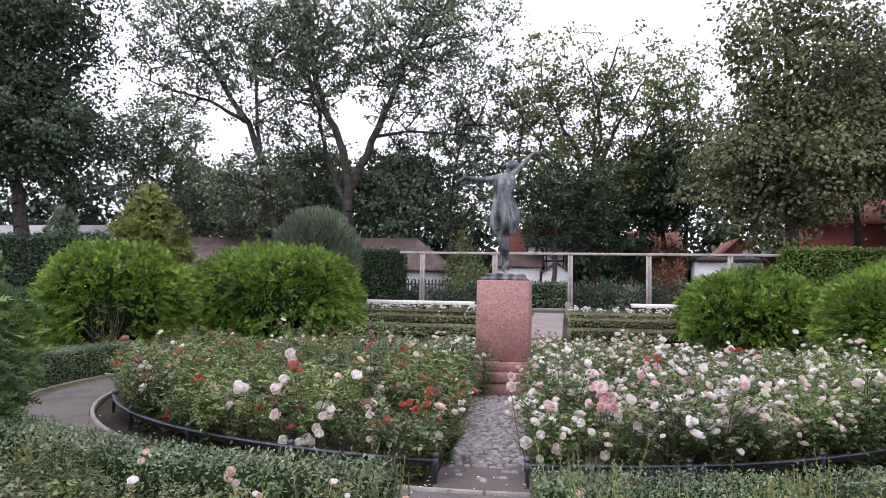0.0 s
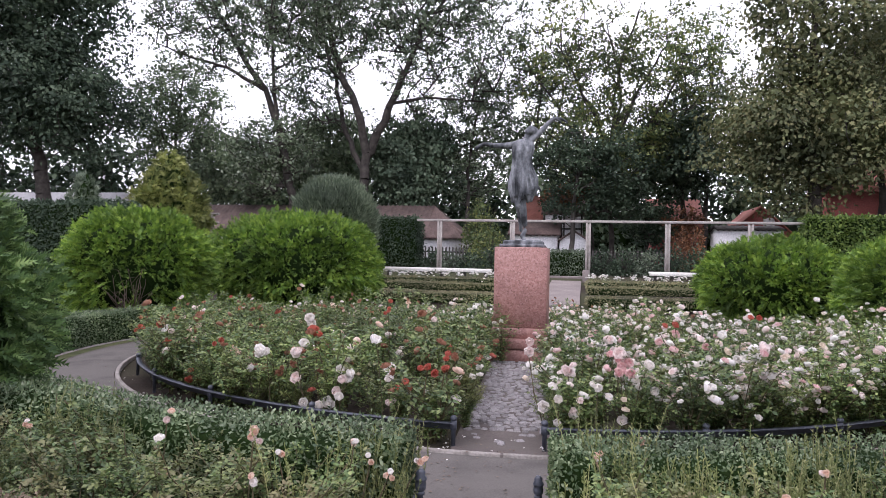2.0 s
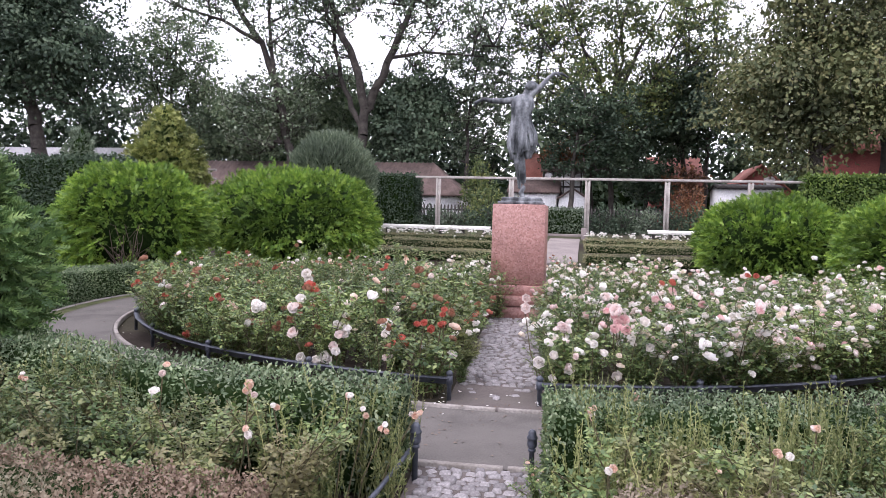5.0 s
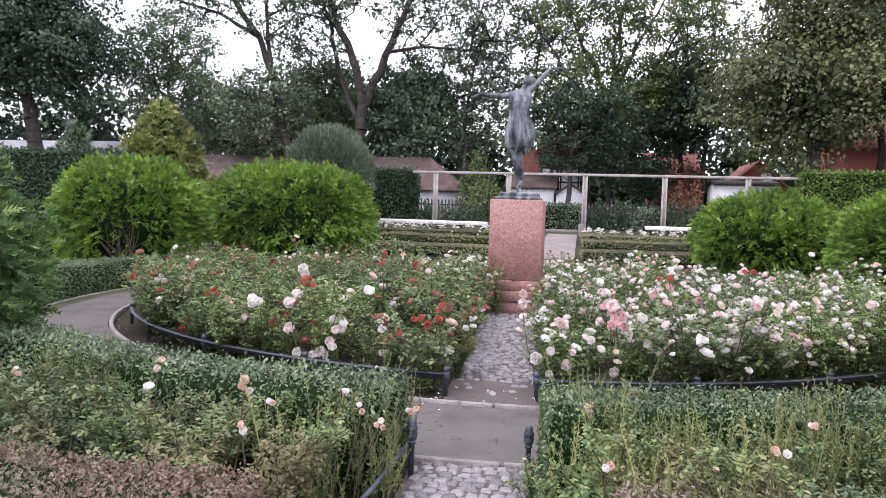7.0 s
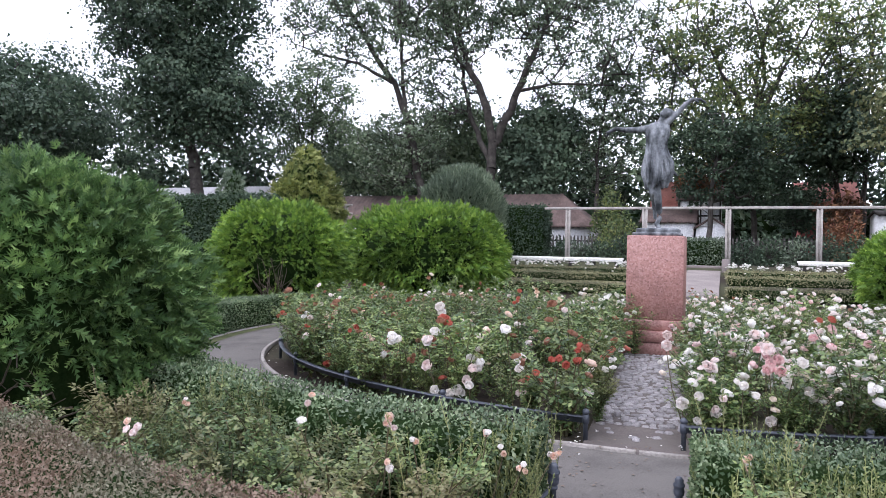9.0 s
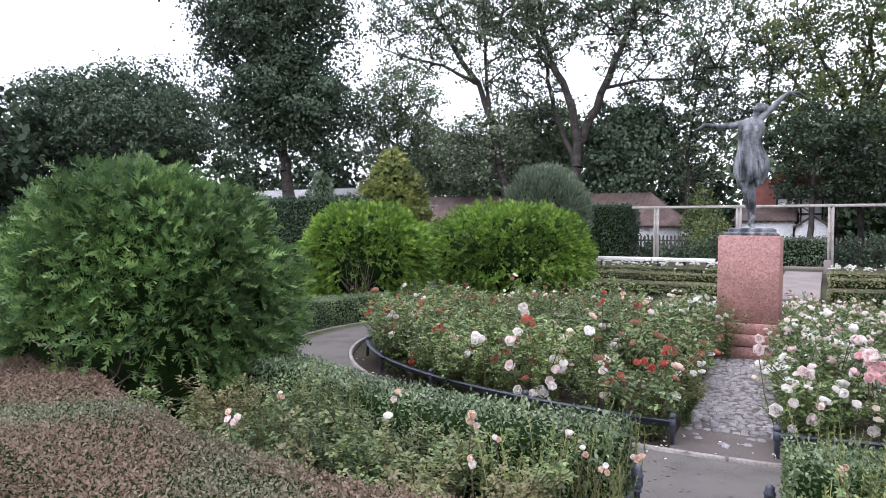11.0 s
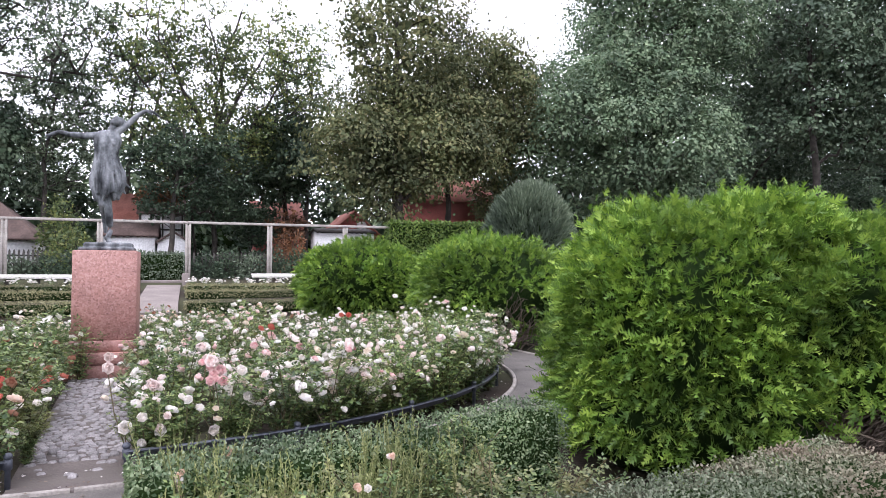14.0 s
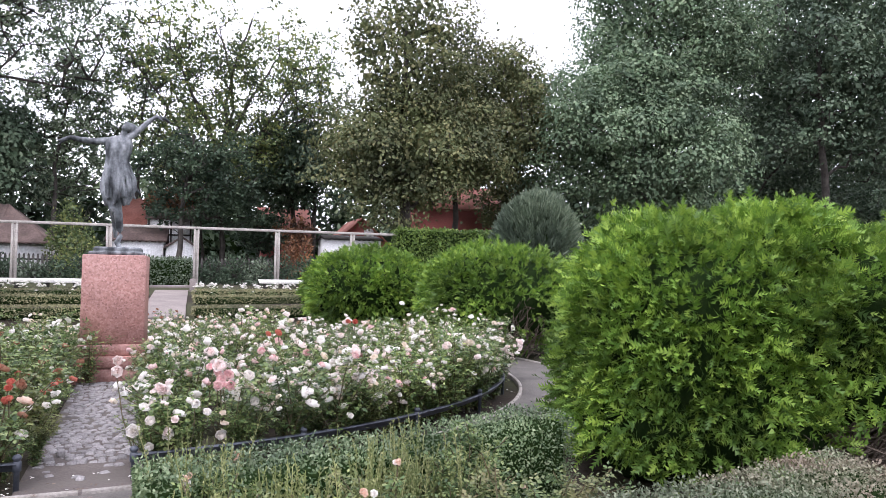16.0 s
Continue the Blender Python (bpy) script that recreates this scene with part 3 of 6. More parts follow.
def cone_tree(name, label, x, y, radius, height, material, count, seed):
    rng = np.random.default_rng(seed)
    gz = float(ground_z(x, y))
    top = thing(name, label, "conifer", pose(x, y, gz))
    h = 0.1 + 0.9 * (1 - np.sqrt(rng.random(count)))
    a = rng.uniform(0, 2 * math.pi, count)
    prof = radius * np.where(h < 0.3, 0.82 + 0.6 * h, np.maximum(0.0, 1 - (np.maximum(h - 0.3, 0) / 0.72) ** 2.3)) * (1 + 0.1 * np.sin(a * 5 + h * 9) + 0.1 * np.sin(a * 9 - h * 23)) * rng.uniform(0.8, 1.1, count)
    p = np.stack([prof * np.cos(a), prof * np.sin(a), h * height], -1)
    d = unit(np.stack([np.cos(a), np.sin(a), np.full(count, 0.4)], -1))
    g = Geo()
    p += d * (0.1 * bumps(p, 4.0, seed) + 0.06 * bumps(p, 9.0, seed))[:, None]
    ferny(g, rng, p, d, 0.27, 0.3)
    part("foliage", g, material, top)
    # solid cone, its dark colour painting the shade behind the sprays
    c = Geo()
    lathe(c, [(0.02, 0.05 * height), (radius * 0.75, 0.12 * height), (radius * 0.78, 0.4 * height), (radius * 0.58, 0.75 * height), (0.02, 0.96 * height)], 14)
    part("core", c, M["core"], top)
    tr = Geo()
    tube(tr, [(0, 0, -0.05), (0, 0, height * 0.5)], [0.12, 0.05], 8)
    part("trunk", tr, M["bark"], top)


cone_tree("cypress", "golden yellow-green cypress with a broad rounded shape", -14.4, 21.9, 1.32, 4.7, M["gold"], 6000, 31)
cone_tree("cypress", "small bluish green cypress before the far roofs", -15.9, 19.5, 0.68, 3.75, M["willow"], 1800, 32)


def hedge(name, label, r0, r1, a0, a1, height, material, per_m2, size, seed, drift=0.0, skew=0.0):
    """A clipped box hedge along the ring; with drift it swings outward towards its end, with skew that end is cut at a slant."""

    def away(r, a):
        a = np.asarray(a, float) - skew * (np.asarray(r, float) - r0) / (r1 - r0) * np.clip((np.asarray(a, float) - a0) / (a1 - a0), 0, 1)
        return on_ring(r + drift * np.clip((np.asarray(a, float) - a0 - 9.0) / (a1 - a0 - 9.0), 0, 1), a)

    rng = np.random.default_rng(seed)
    top = thing(name, label, "hedge")
    aa = np.linspace(a0, a1, max(3, int((a1 - a0) / 2.5)))
    g = Geo()
    m = 0.05
    prof = [(r0 + m, 0.0), (r0 + m, height * 0.85), (r0 + m + 0.05, height - 0.05), (r1 - m - 0.05, height - 0.05), (r1 - m, height * 0.85), (r1 - m, 0.0)]
    vs = []
    for a in aa:
        for r, z in prof:
            x, y = away(r, a)
            vs.append((x, y, z))
    k = len(prof)
    i, j = np.meshgrid(np.arange(len(aa) - 1), np.arange(k - 1), indexing="ij")
    b = (i * k + j).ravel()
    g.add(vs, np.stack([b, b + 1, b + k + 1, b + k], -1))
    g.add(np.array(vs[:k]), [tuple(range(k))[:3], (0, 2, 3), (0, 3, 4), (0, 4, 5)])
    g.add(np.array(vs[-k:]), [tuple(range(k))[:3], (0, 2, 3), (0, 3, 4), (0, 4, 5)])
    # swept block painted near-black in place of shade between the leaves
    part("core", g, M["core"], top, "plain inner block coloured near-black for the shade within")
    arc = math.radians(a1 - a0) * (r0 + r1) / 2
    perim = (r1 - r0) + 2 * height
    n = int(arc * perim * per_m2)
    s = rng.uniform(0, perim, n)
    a = rng.uniform(a0, a1, n)
    r = np.where(s < height, r0, np.where(s > height + r1 - r0, r1, r0 + s - height))
    z = np.where(s < height, s, np.where(s > height + r1 - r0, perim - s, height))
    ends = rng.random(n) < 2 * (r1 - r0) / (arc + 2 * (r1 - r0)) * 0.6
    a = np.where(ends, np.where(rng.random(n) < 0.5, a0, a1), a)
    r = np.where(ends, rng.uniform(r0, r1, n), r)
    z = np.where(ends, rng.uniform(0, height, n), z)
    x, y = away(r, a)
    p = np.stack([x, y, z], -1)
    rad = np.stack([np.sin(np.radians(a)), -np.cos(np.radians(a)), np.zeros(n)], -1)
    out = np.where((z >= height - 1e-6)[:, None], np.array([0, 0, 1.0]), np.where((r <= r0 + 1e-6)[:, None], -rad, rad))
    p = p + out * rng.normal(0, 0.02, (n, 1)) + (out * bumps(p, 3.0, seed)[:, None] + np.array([0, 0, 1.0]) * bumps(p, 1.1, seed)[:, None]) * 0.025
    way = unit(out * 0.7 + scatter_dirs(rng, n))
    up = unit(out + scatter_dirs(rng, n) * 0.7)
    ln = size * rng.uniform(0.7, 1.4, n)
    g = Geo()
    leaves(g, p, way, up, ln, ln * 0.55, 0.2)
    part("foliage", g, material, top)
    return top


hedge("box_hedge", "low clipped box hedge along the outer edge of the path", 7.1, 7.62, -112, 0.2, 0.54, M["box"], 2300, 0.03, 41)
hedge("box_hedge", "low clipped box hedge along the outer edge of the path", 7.1, 7.62, 6.8, 29.6, 0.54, M["box"], 3800, 0.024, 42)
hedge("box_hedge", "low clipped box hedge with dry brown patches before the bed", 8.82, 9.7, -52, -0.6, 0.54, M["box_brown"], 8200, 0.018, 43)
hedge("box_hedge", "low clipped box hedge with dry patch ending at bare soil", 8.5, 9.15, 8.0, 33.0, 0.46, M["box_dry"], 6600, 0.021, 44, 0.75, 3.0)


# ---- trees ----
def tree(label, leaf, limbs, crowns, leaf_size=0.22, per=55, puff=0.75, seed=0, clump=False):
    """Limbs as given; a twig grows from the nearest wood to each leafy tuft."""
    rng = np.random.default_rng(seed)
    bx, by = limbs[0][0][0][0], limbs[0][0][0][1]
    gz = float(ground_z(bx, by))
    nodes, parent, rad = [], [], []
    for k, (pts, r0, r1) in enumerate(limbs):
        pts = [np.array(q, float) for q in pts]
        if k == 0:
            pts = [np.array([pts[0][0], pts[0][1], gz - 0.15])] + pts
        last = -1
        if k:
            last = int(np.argmin([np.linalg.norm(q - pts[0]) for q in nodes]))
        total = sum(np.linalg.norm(b - a) for a, b in zip(pts, pts[1:]))
        done = 0.0
        for a, b in zip(pts, pts[1:]):
            m = max(1, int(np.linalg.norm(b - a) / 0.7))
            for q in range(m):
                p = a + (b - a) * q / m
                nodes.append(p + rng.normal(0, 0.05, 3) * (1, 1, 0))
                parent.append(last)
                rad.append(r0 + (r1 - r0) * (done + np.linalg.norm(b - a) * q / m) / total)
                last = len(nodes) - 1
            done += np.linalg.norm(b - a)
        nodes.append(pts[-1])
        parent.append(last)
        rad.append(r1)
    wood = len(nodes)
    tufts = []
    for cx, cy, cz, rx, ry, rz, n in crowns:
        d = scatter_dirs(rng, n) * (rng.random(n) ** (1 / (5.0 if clump else 2.6)))[:, None]
        d *= (1 + 0.22 * bumps(d, 3.5, seed + cx))[:, None]
        tufts.append(d * np.array([rx, ry, rz]) + np.array([cx, cy, cz]))
    tufts = np.concatenate(tufts)
    tufts = tufts[tufts[:, 2] > gz + 0.8]
    grid = np.array(nodes)
    order = np.argsort([np.min(np.linalg.norm(grid - q, axis=1)) for q in tufts])
    store = np.zeros((len(nodes) + len(tufts) * 8, 3))
    store[: len(nodes)] = grid
    count = len(nodes)
    for i in order:
        q = tufts[i]
        have = store[:count]
        away = np.linalg.norm(have - q, axis=1) + 0.6 * np.maximum(have[:, 2] - q[2] + 0.3, 0)
        away[: min(3, count)] += 2.0
        j = int(np.argmin(away))
        gap = q - have[j]
        steps = int(np.clip(np.linalg.norm(gap) / 0.9, 1, 6))
        last = j
        for s in range(1, steps + 1):
            u = s / steps
            p = have[j] + gap * u + np.array([0, 0, 0.12 * np.linalg.norm(gap) * math.sin(math.pi * u)]) + (rng.normal(0, 0.09, 3) if s < steps else 0)
            store[count] = p
            parent.append(last)
            rad.append(0)
            last = count
            count += 1
    pts = store[:count]
    load = np.zeros(count)
    load[wood:] = 0.35
    for i in range(count - 1, wood - 1, -1):
        load[parent[i]] += load[i]
    r = np.array(rad)
    r[wood:] = 0.016 * np.sqrt(1 + load[wood:])
    g = Geo()
    for i in range(count):
        j = parent[i]
        if j < 0:
            continue
        rj = r[j] if (j < wood) == (i < wood) else min(r[j], r[i] * 1.3)
        flare = 1.5 if i == 1 and j == 0 else 1.0
        tube(g, [pts[j], pts[i]], [rj * flare, r[i]], 8 if r[i] > 0.1 else (5 if r[i] > 0.04 else 3), False)
    top = thing("tree", label, "tree", pose(bx, by, gz))
    back = Matrix.Translation((-bx, -by, -gz))
    t = part("trunk", g, M["bark"], top, "dark bark, trunk and branches", smooth=True)
    t.matrix_parent_inverse = back
    tips = pts[wood:]
    tips = tufts if clump else tips[rng.random(len(tips)) < 0.75]
    c = np.repeat(tips, max(4, int(per * len(tufts) / max(1, len(tips)))), axis=0)
    n = len(c)
    off = scatter_dirs(rng, n) * (rng.random(n) ** 0.5)[:, None] * puff * np.array([1.1, 1.1, 0.7])
    p = c + off
    way = unit(scatter_dirs(rng, n) + off * 0.6 + np.array([0, 0, -0.35]))
    up = unit(scatter_dirs(rng, n) * 0.8 + np.array([0, 0, 1.0]))
    if clump:  # domed pads of overlapping leaves with hollows between, over a loose inside
        dome = scatter_dirs(rng, n)
        dome[:, 2] = np.abs(dome[:, 2]) * 1.1 - 0.3
        dome = unit(dome)
        big = np.repeat(rng.uniform(0.65, 1.35, len(tips)), n // len(tips))[:, None]
        pad = dome * (0.72 + 0.36 * rng.random((n, 1))) * puff * big * np.array([1.15, 1.15, 0.8])
        outer = (rng.random(n) < 0.88)[:, None]
        p = np.where(outer, c + pad, c + off * 2.0)
        up = np.where(outer, unit(dome + scatter_dirs(rng, n) * 0.3), up)
        way = np.where(outer, unit(np.cross(scatter_dirs(rng, n), dome) + dome * 0.35 + np.array([0, 0, -0.5])), way)
    g = Geo()
    ln = leaf_size * rng.uniform(0.6, 1.35, n)
    leaves(g, p, way, up, ln, ln * 0.72, 0.12)
    if clump:
        for cx, cy, cz, rx, ry, rz, m in crowns:
            k = m * 20
            q = scatter_dirs(rng, k) * (rng.random(k) ** 0.4)[:, None] * 0.85 * np.array([rx, ry, rz]) + np.array([cx, cy, cz])
            q = q[q[:, 2] > gz + 1.0]
            k = len(q)
            ln = leaf_size * rng.uniform(1.4, 2.2, k)
            leaves(g, q, scatter_dirs(rng, k), scatter_dirs(rng, k), ln, ln * 0.75, 0.12)
    w = part("crown", g, M[leaf], top)
    w.matrix_parent_inverse = back
    return top


tree("tall silvery-leaved tree with forked open limbs against the sky", "grey",
     [([(-13.85, 42.0, 5.13), (-13.54, 42.0, 8.59), (-13.96, 42.0, 10.58), (-14.68, 42.0, 12.41), (-15.64, 42.0, 14.26), (-16.18, 42.0, 16.09), (-16.77, 42.0, 20.47)], 0.42, 0.1),
      ([(-13.53, 42.2, 8.62), (-12.5, 42.2, 10.6), (-11.78, 42.2, 12.38), (-10.54, 42.2, 15.19), (-9.52, 42.2, 19.03)], 0.32, 0.08),
      ([(-11.89, 42.2, 11.84), (-9.55, 42.2, 12.14), (-5.93, 42.2, 11.79)], 0.13, 0.04),
      ([(-13.7, 42.0, 7.4), (-15.2, 42.6, 10.0), (-16.33, 43.0, 14.19), (-17.61, 43.0, 18.72)], 0.2, 0.07)],
     [(-16.34, 42.0, 19.2, 4.9, 3.57, 6.0, 680), (-9.08, 43.0, 18.0, 6.2, 4.3, 6.6, 1150), (-17.55, 43.0, 12.0, 3.4, 2.57, 2.63, 140)], 0.23, 15, 0.5, 51)
tree("tall leaning tree with sparse grey-green leaves and bare limbs", "grey",
     [([(-18.02, 41.0, 5.03), (-19.37, 41.0, 10.49), (-20.39, 41.0, 12.69), (-22.23, 41.0, 15.31), (-24.3, 41.0, 18.71)], 0.36, 0.1),
      ([(-20.39, 41.0, 12.69), (-23.02, 41.0, 14.24), (-25.91, 41.0, 15.09), (-28.44, 41.0, 16.13)], 0.14, 0.04),
      ([(-19.37, 41.0, 10.49), (-19.81, 41.0, 13.76), (-20.08, 41.0, 18.11)], 0.16, 0.05)],
     [(-24.6, 41.0, 18.8, 5.0, 3.52, 5.2, 580), (-18.75, 41.0, 17.2, 3.9, 2.8, 5.5, 430), (-19.77, 41.0, 8.12, 3.4, 2.53, 2.9, 380)], 0.23, 15, 0.5, 52)
tree("large dark-leaved broad tree with a thick trunk", "dark",
     [([(-34.08, 38.0, 4.69), (-34.87, 38.0, 8.36), (-35.4, 38.0, 12.02), (-35.85, 38.0, 17.86)], 0.55, 0.15)],
     [(-35.9, 38.0, 19.0, 6.3, 5.2, 7.2, 240), (-35.0, 38.0, 11.4, 6.3, 5.0, 3.6, 130)], 0.25, 120, 1.2, 53, True)
tree("slender pale-leaved tree behind the roofs", "light", [([(-31.21, 48.0, 5.57), (-31.27, 48.0, 10.85), (-30.84, 48.0, 16.09)], 0.2, 0.06)],
     [(-31.0, 48.0, 11.93, 4.54, 3.63, 5.04, 608)], 0.23, 24, 0.6, 54)
tree("thin-stemmed tree turning yellow, with upright open branches", "yellow",
     [([(2.03, 44.0, 5.03), (2.01, 44.0, 9.27), (2.07, 44.0, 12.07), (2.76, 44.0, 15.19), (3.51, 44.0, 17.6)], 0.18, 0.06),
      ([(2.01, 44.0, 9.27), (3.36, 44.0, 12.04), (4.94, 44.0, 15.1)], 0.16, 0.05), ([(1.92, 44.0, 8.92), (0.26, 44.0, 12.48), (-1.23, 44.0, 15.36)], 0.16, 0.05),
      ([(2.03, 44.0, 6.6), (4.0, 44.0, 10.0), (6.6, 44.0, 14.4)], 0.14, 0.04), ([(2.02, 44.0, 7.2), (-0.6, 44.0, 10.6), (-3.0, 44.0, 14.0)], 0.14, 0.04), ([(2.05, 44.0, 8.2), (2.6, 44.3, 12.6), (1.6, 44.3, 17.0)], 0.13, 0.04)],
     [(-0.6, 44.0, 14.9, 4.2, 2.8, 4.0, 400), (5.3, 44.0, 13.9, 4.4, 2.79, 4.4, 420), (1.46, 44.0, 9.62, 4.6, 3.45, 3.0, 440)], 0.22, 15, 0.5, 55)
tree("broad bronzed maple with dense layered foliage", "maple", [([(11.44, 36.0, 4.47), (11.28, 36.0, 7.48), (11.32, 36.0, 11.28), (11.37, 36.0, 15.32)], 0.38, 0.12)],
     [(11.4, 36.0, 14.2, 3.7, 2.8, 4.3, 66), (11.2, 36.0, 8.2, 4.4, 3.4, 3.4, 150), (15.0, 36.5, 9.0, 2.6, 2.4, 2.6, 60)], 0.2, 120, 1.0, 56, True)
tree("leafy green tree filling the row behind the roofs", "mid", [([(-11.29, 46.0, 5.49), (-11.38, 46.0, 9.41), (-11.24, 46.0, 12.52)], 0.2, 0.08)], [(-11.33, 45.0, 8.28, 2.9, 2.3, 3.3, 120)], 0.24, 110, 0.8, 57, True)
tree("grey-green slender tree behind the low building", "grey", [([(-7.31, 45.0, 4.67), (-7.32, 45.0, 8.44), (-6.73, 45.0, 12.18)], 0.18, 0.06)], [(-6.88, 46.0, 10.3, 3.11, 2.49, 4.8, 380)], 0.22, 22, 0.5, 58)
tree("leafy tree with gaps of sky in the row behind the roofs", "light", [([(-19.02, 47.0, 5.54), (-19.32, 47.0, 9.67), (-19.15, 47.0, 12.95)], 0.2, 0.08)], [(-17.86, 46.0, 8.87, 3.42, 2.74, 3.41, 75), (-25.2, 47.0, 7.83, 3.47, 2.77, 2.6, 65)], 0.23, 100, 0.8, 59, True)
tree("loose dark green tree behind the white annexe", "dark", [([(-0.3, 40.2, 3.0), (-0.25, 40.2, 5.2), (0.1, 40.4, 7.4), (0.3, 40.5, 9.4)], 0.17, 0.06)], [(0.5, 40.8, 7.2, 3.7, 2.4, 2.7, 210), (2.4, 41.2, 5.6, 1.9, 1.4, 1.6, 80)], 0.21, 34, 0.55, 60)
tree("dark leafy tree filling the row behind the roofs", "dark", [([(6.83, 47.0, 4.93), (6.51, 47.0, 9.36), (6.74, 47.0, 13.03)], 0.2, 0.08)], [(6.17, 46.0, 8.83, 3.29, 2.63, 3.3, 95)], 0.22, 105, 0.8, 61, True)
tree("tall dense tree with bluish green drooping foliage", "blue", [([(27.04, 36.0, 3.85), (27.04, 36.0, 8.15), (27.48, 36.0, 15.43), (27.92, 36.0, 21.36)], 0.5, 0.15)],
     [(29.3, 36.0, 17.6, 5.9, 5.0, 5.8, 165), (26.6, 36.0, 9.8, 6.5, 5.6, 5.2, 185), (27.5, 37.0, 12.5, 5.0, 3.0, 6.0, 50)], 0.21, 230, 1.3, 62, True)
tree("tall grey-green tree with a pale bare trunk in deep shade", "mid", [([(40.52, 34.0, 4.1), (40.07, 34.0, 8.65), (39.77, 34.0, 12.44), (39.61, 34.0, 20.09)], 0.3, 0.12)],
     [(44.2, 35.0, 17.2, 8.6, 7.0, 9.2, 360), (44.12, 44.0, 14.0, 7.0, 4.3, 9.0, 140)], 0.26, 125, 1.35, 63, True)
tree("bronzed maple with leafy lower branches before the red house", "maple", [([(15.96, 40.0, 4.46), (15.93, 40.0, 8.04), (15.51, 40.0, 12.33)], 0.25, 0.08)], [(18.0, 40.0, 11.6, 5.2, 3.77, 4.6, 200)], 0.2, 150, 1.0, 64, True)
tree("far dark broadleaf tree with an uneven top", "dark", [([(-58.77, 44.0, 2.93), (-59.01, 44.0, 10.8), (-59.93, 44.0, 16.11)], 0.35, 0.1)], [(-63.18, 44.0, 12.6, 13.33, 8.67, 6.6, 380)], 0.32, 105, 1.3, 65, True)


tree("slender open tree with thin pale foliage", "light", [([(-3.2, 47.0, 4.0), (-3.0, 47.0, 9.0), (-2.6, 47.0, 15.0)], 0.18, 0.05), ([(-3.0, 47.0, 8.0), (-1.4, 47.0, 12.0), (-0.8, 47.0, 15.5)], 0.1, 0.04)],
     [(-2.6, 47.0, 12.6, 3.6, 2.6, 4.6, 270)], 0.22, 15, 0.5, 91)
tree("slender open tree with thin grey-green foliage", "grey", [([(8.0, 46.0, 4.0), (8.0, 46.0, 9.0), (8.4, 46.0, 16.0)], 0.18, 0.05), ([(8.0, 46.0, 8.5), (6.8, 46.0, 12.0), (6.4, 46.0, 15.5)], 0.1, 0.04)],
     [(7.9, 46.0, 12.8, 3.0, 2.4, 4.4, 240)], 0.22, 15, 0.5, 92)
tree("rusty-leaved small tree before the brick house", "rust", [([(6.3, 43.6, 2.6), (6.3, 43.6, 3.6), (6.2, 43.6, 5.0)], 0.1, 0.04)], [(6.2, 43.6, 4.2, 1.3, 1.2, 1.2, 26)], 0.2, 34, 0.45, 93)
tree("dark leafy small tree before the brick house", "dark", [([(4.2, 44.0, 2.6), (4.2, 44.0, 3.6), (4.2, 44.0, 5.0)], 0.1, 0.04)], [(4.4, 44.0, 4.0, 1.3, 1.2, 2.2, 70)], 0.22, 40, 0.5, 94)
tree("deep shaded dark tree behind the tall trees", "dark", [([(56.0, 54.0, 4.0), (56.0, 54.0, 9.0), (56.5, 54.0, 16.0)], 0.4, 0.1)], [(57.0, 54.0, 12.0, 9.0, 3.5, 10.0, 560)], 0.5, 34, 1.1, 95)
tree("deep shaded dark tree behind the tall trees", "dark", [([(71.0, 52.0, 4.0), (71.0, 52.0, 9.0), (70.5, 52.0, 16.0)], 0.4, 0.1)], [(71.0, 52.0, 11.0, 8.0, 3.5, 10.0, 480)], 0.5, 34, 1.1, 96)
tree("leafy undergrowth tree beneath the tall trees", "dark", [([(33.0, 41.0, 3.0), (33.0, 41.0, 5.0), (33.2, 41.0, 7.0)], 0.15, 0.06)], [(33.0, 41.0, 5.2, 4.2, 2.5, 3.2, 220)], 0.26, 45, 0.8, 66)
tree("leafy undergrowth tree beneath the tall trees", "dark", [([(42.0, 43.0, 3.0), (42.0, 43.0, 5.0), (42.2, 43.0, 7.5)], 0.15, 0.06)], [(42.0, 43.0, 5.4, 5.0, 2.5, 3.6, 260)], 0.26, 45, 0.8, 67)
tree("leafy undergrowth tree beneath the tall trees", "dark", [([(53.0, 42.0, 3.0), (53.0, 42.0, 5.0), (53.2, 42.0, 7.5)], 0.15, 0.06)], [(53.0, 42.0, 6.0, 6.0, 2.5, 4.6, 320)], 0.26, 45, 0.8, 68)
tree("leafy undergrowth tree beneath the tall trees", "maple", [([(21.5, 42.0, 3.0), (21.5, 42.0, 5.0), (21.2, 42.0, 7.5)], 0.15, 0.06)], [(21.5, 42.0, 6.2, 3.0, 2.5, 3.0, 200)], 0.24, 45, 0.7, 69)


# ---- pedestal and statue ----
PX, PY = -0.45, 10.82
pedestal = thing("pedestal", "square red granite pedestal with a stepped foot, carrying the statue", "pedestal", pose(PX, PY, 0))
for nm, w, z0, z1 in (("base_block", 0.99, -0.1, 0.185), ("plinth", 1.02, 0.193, 0.365), ("step", 0.89, 0.365, 0.53), ("shaft", 0.84, 0.53, 1.82)):
    part(nm, put_box(Geo(), (0, 0, (z0 + z1) / 2), (w, w, z1 - z0 - (0.004 if nm != "shaft" else 0)), 0.012), M["granite"], pedestal)


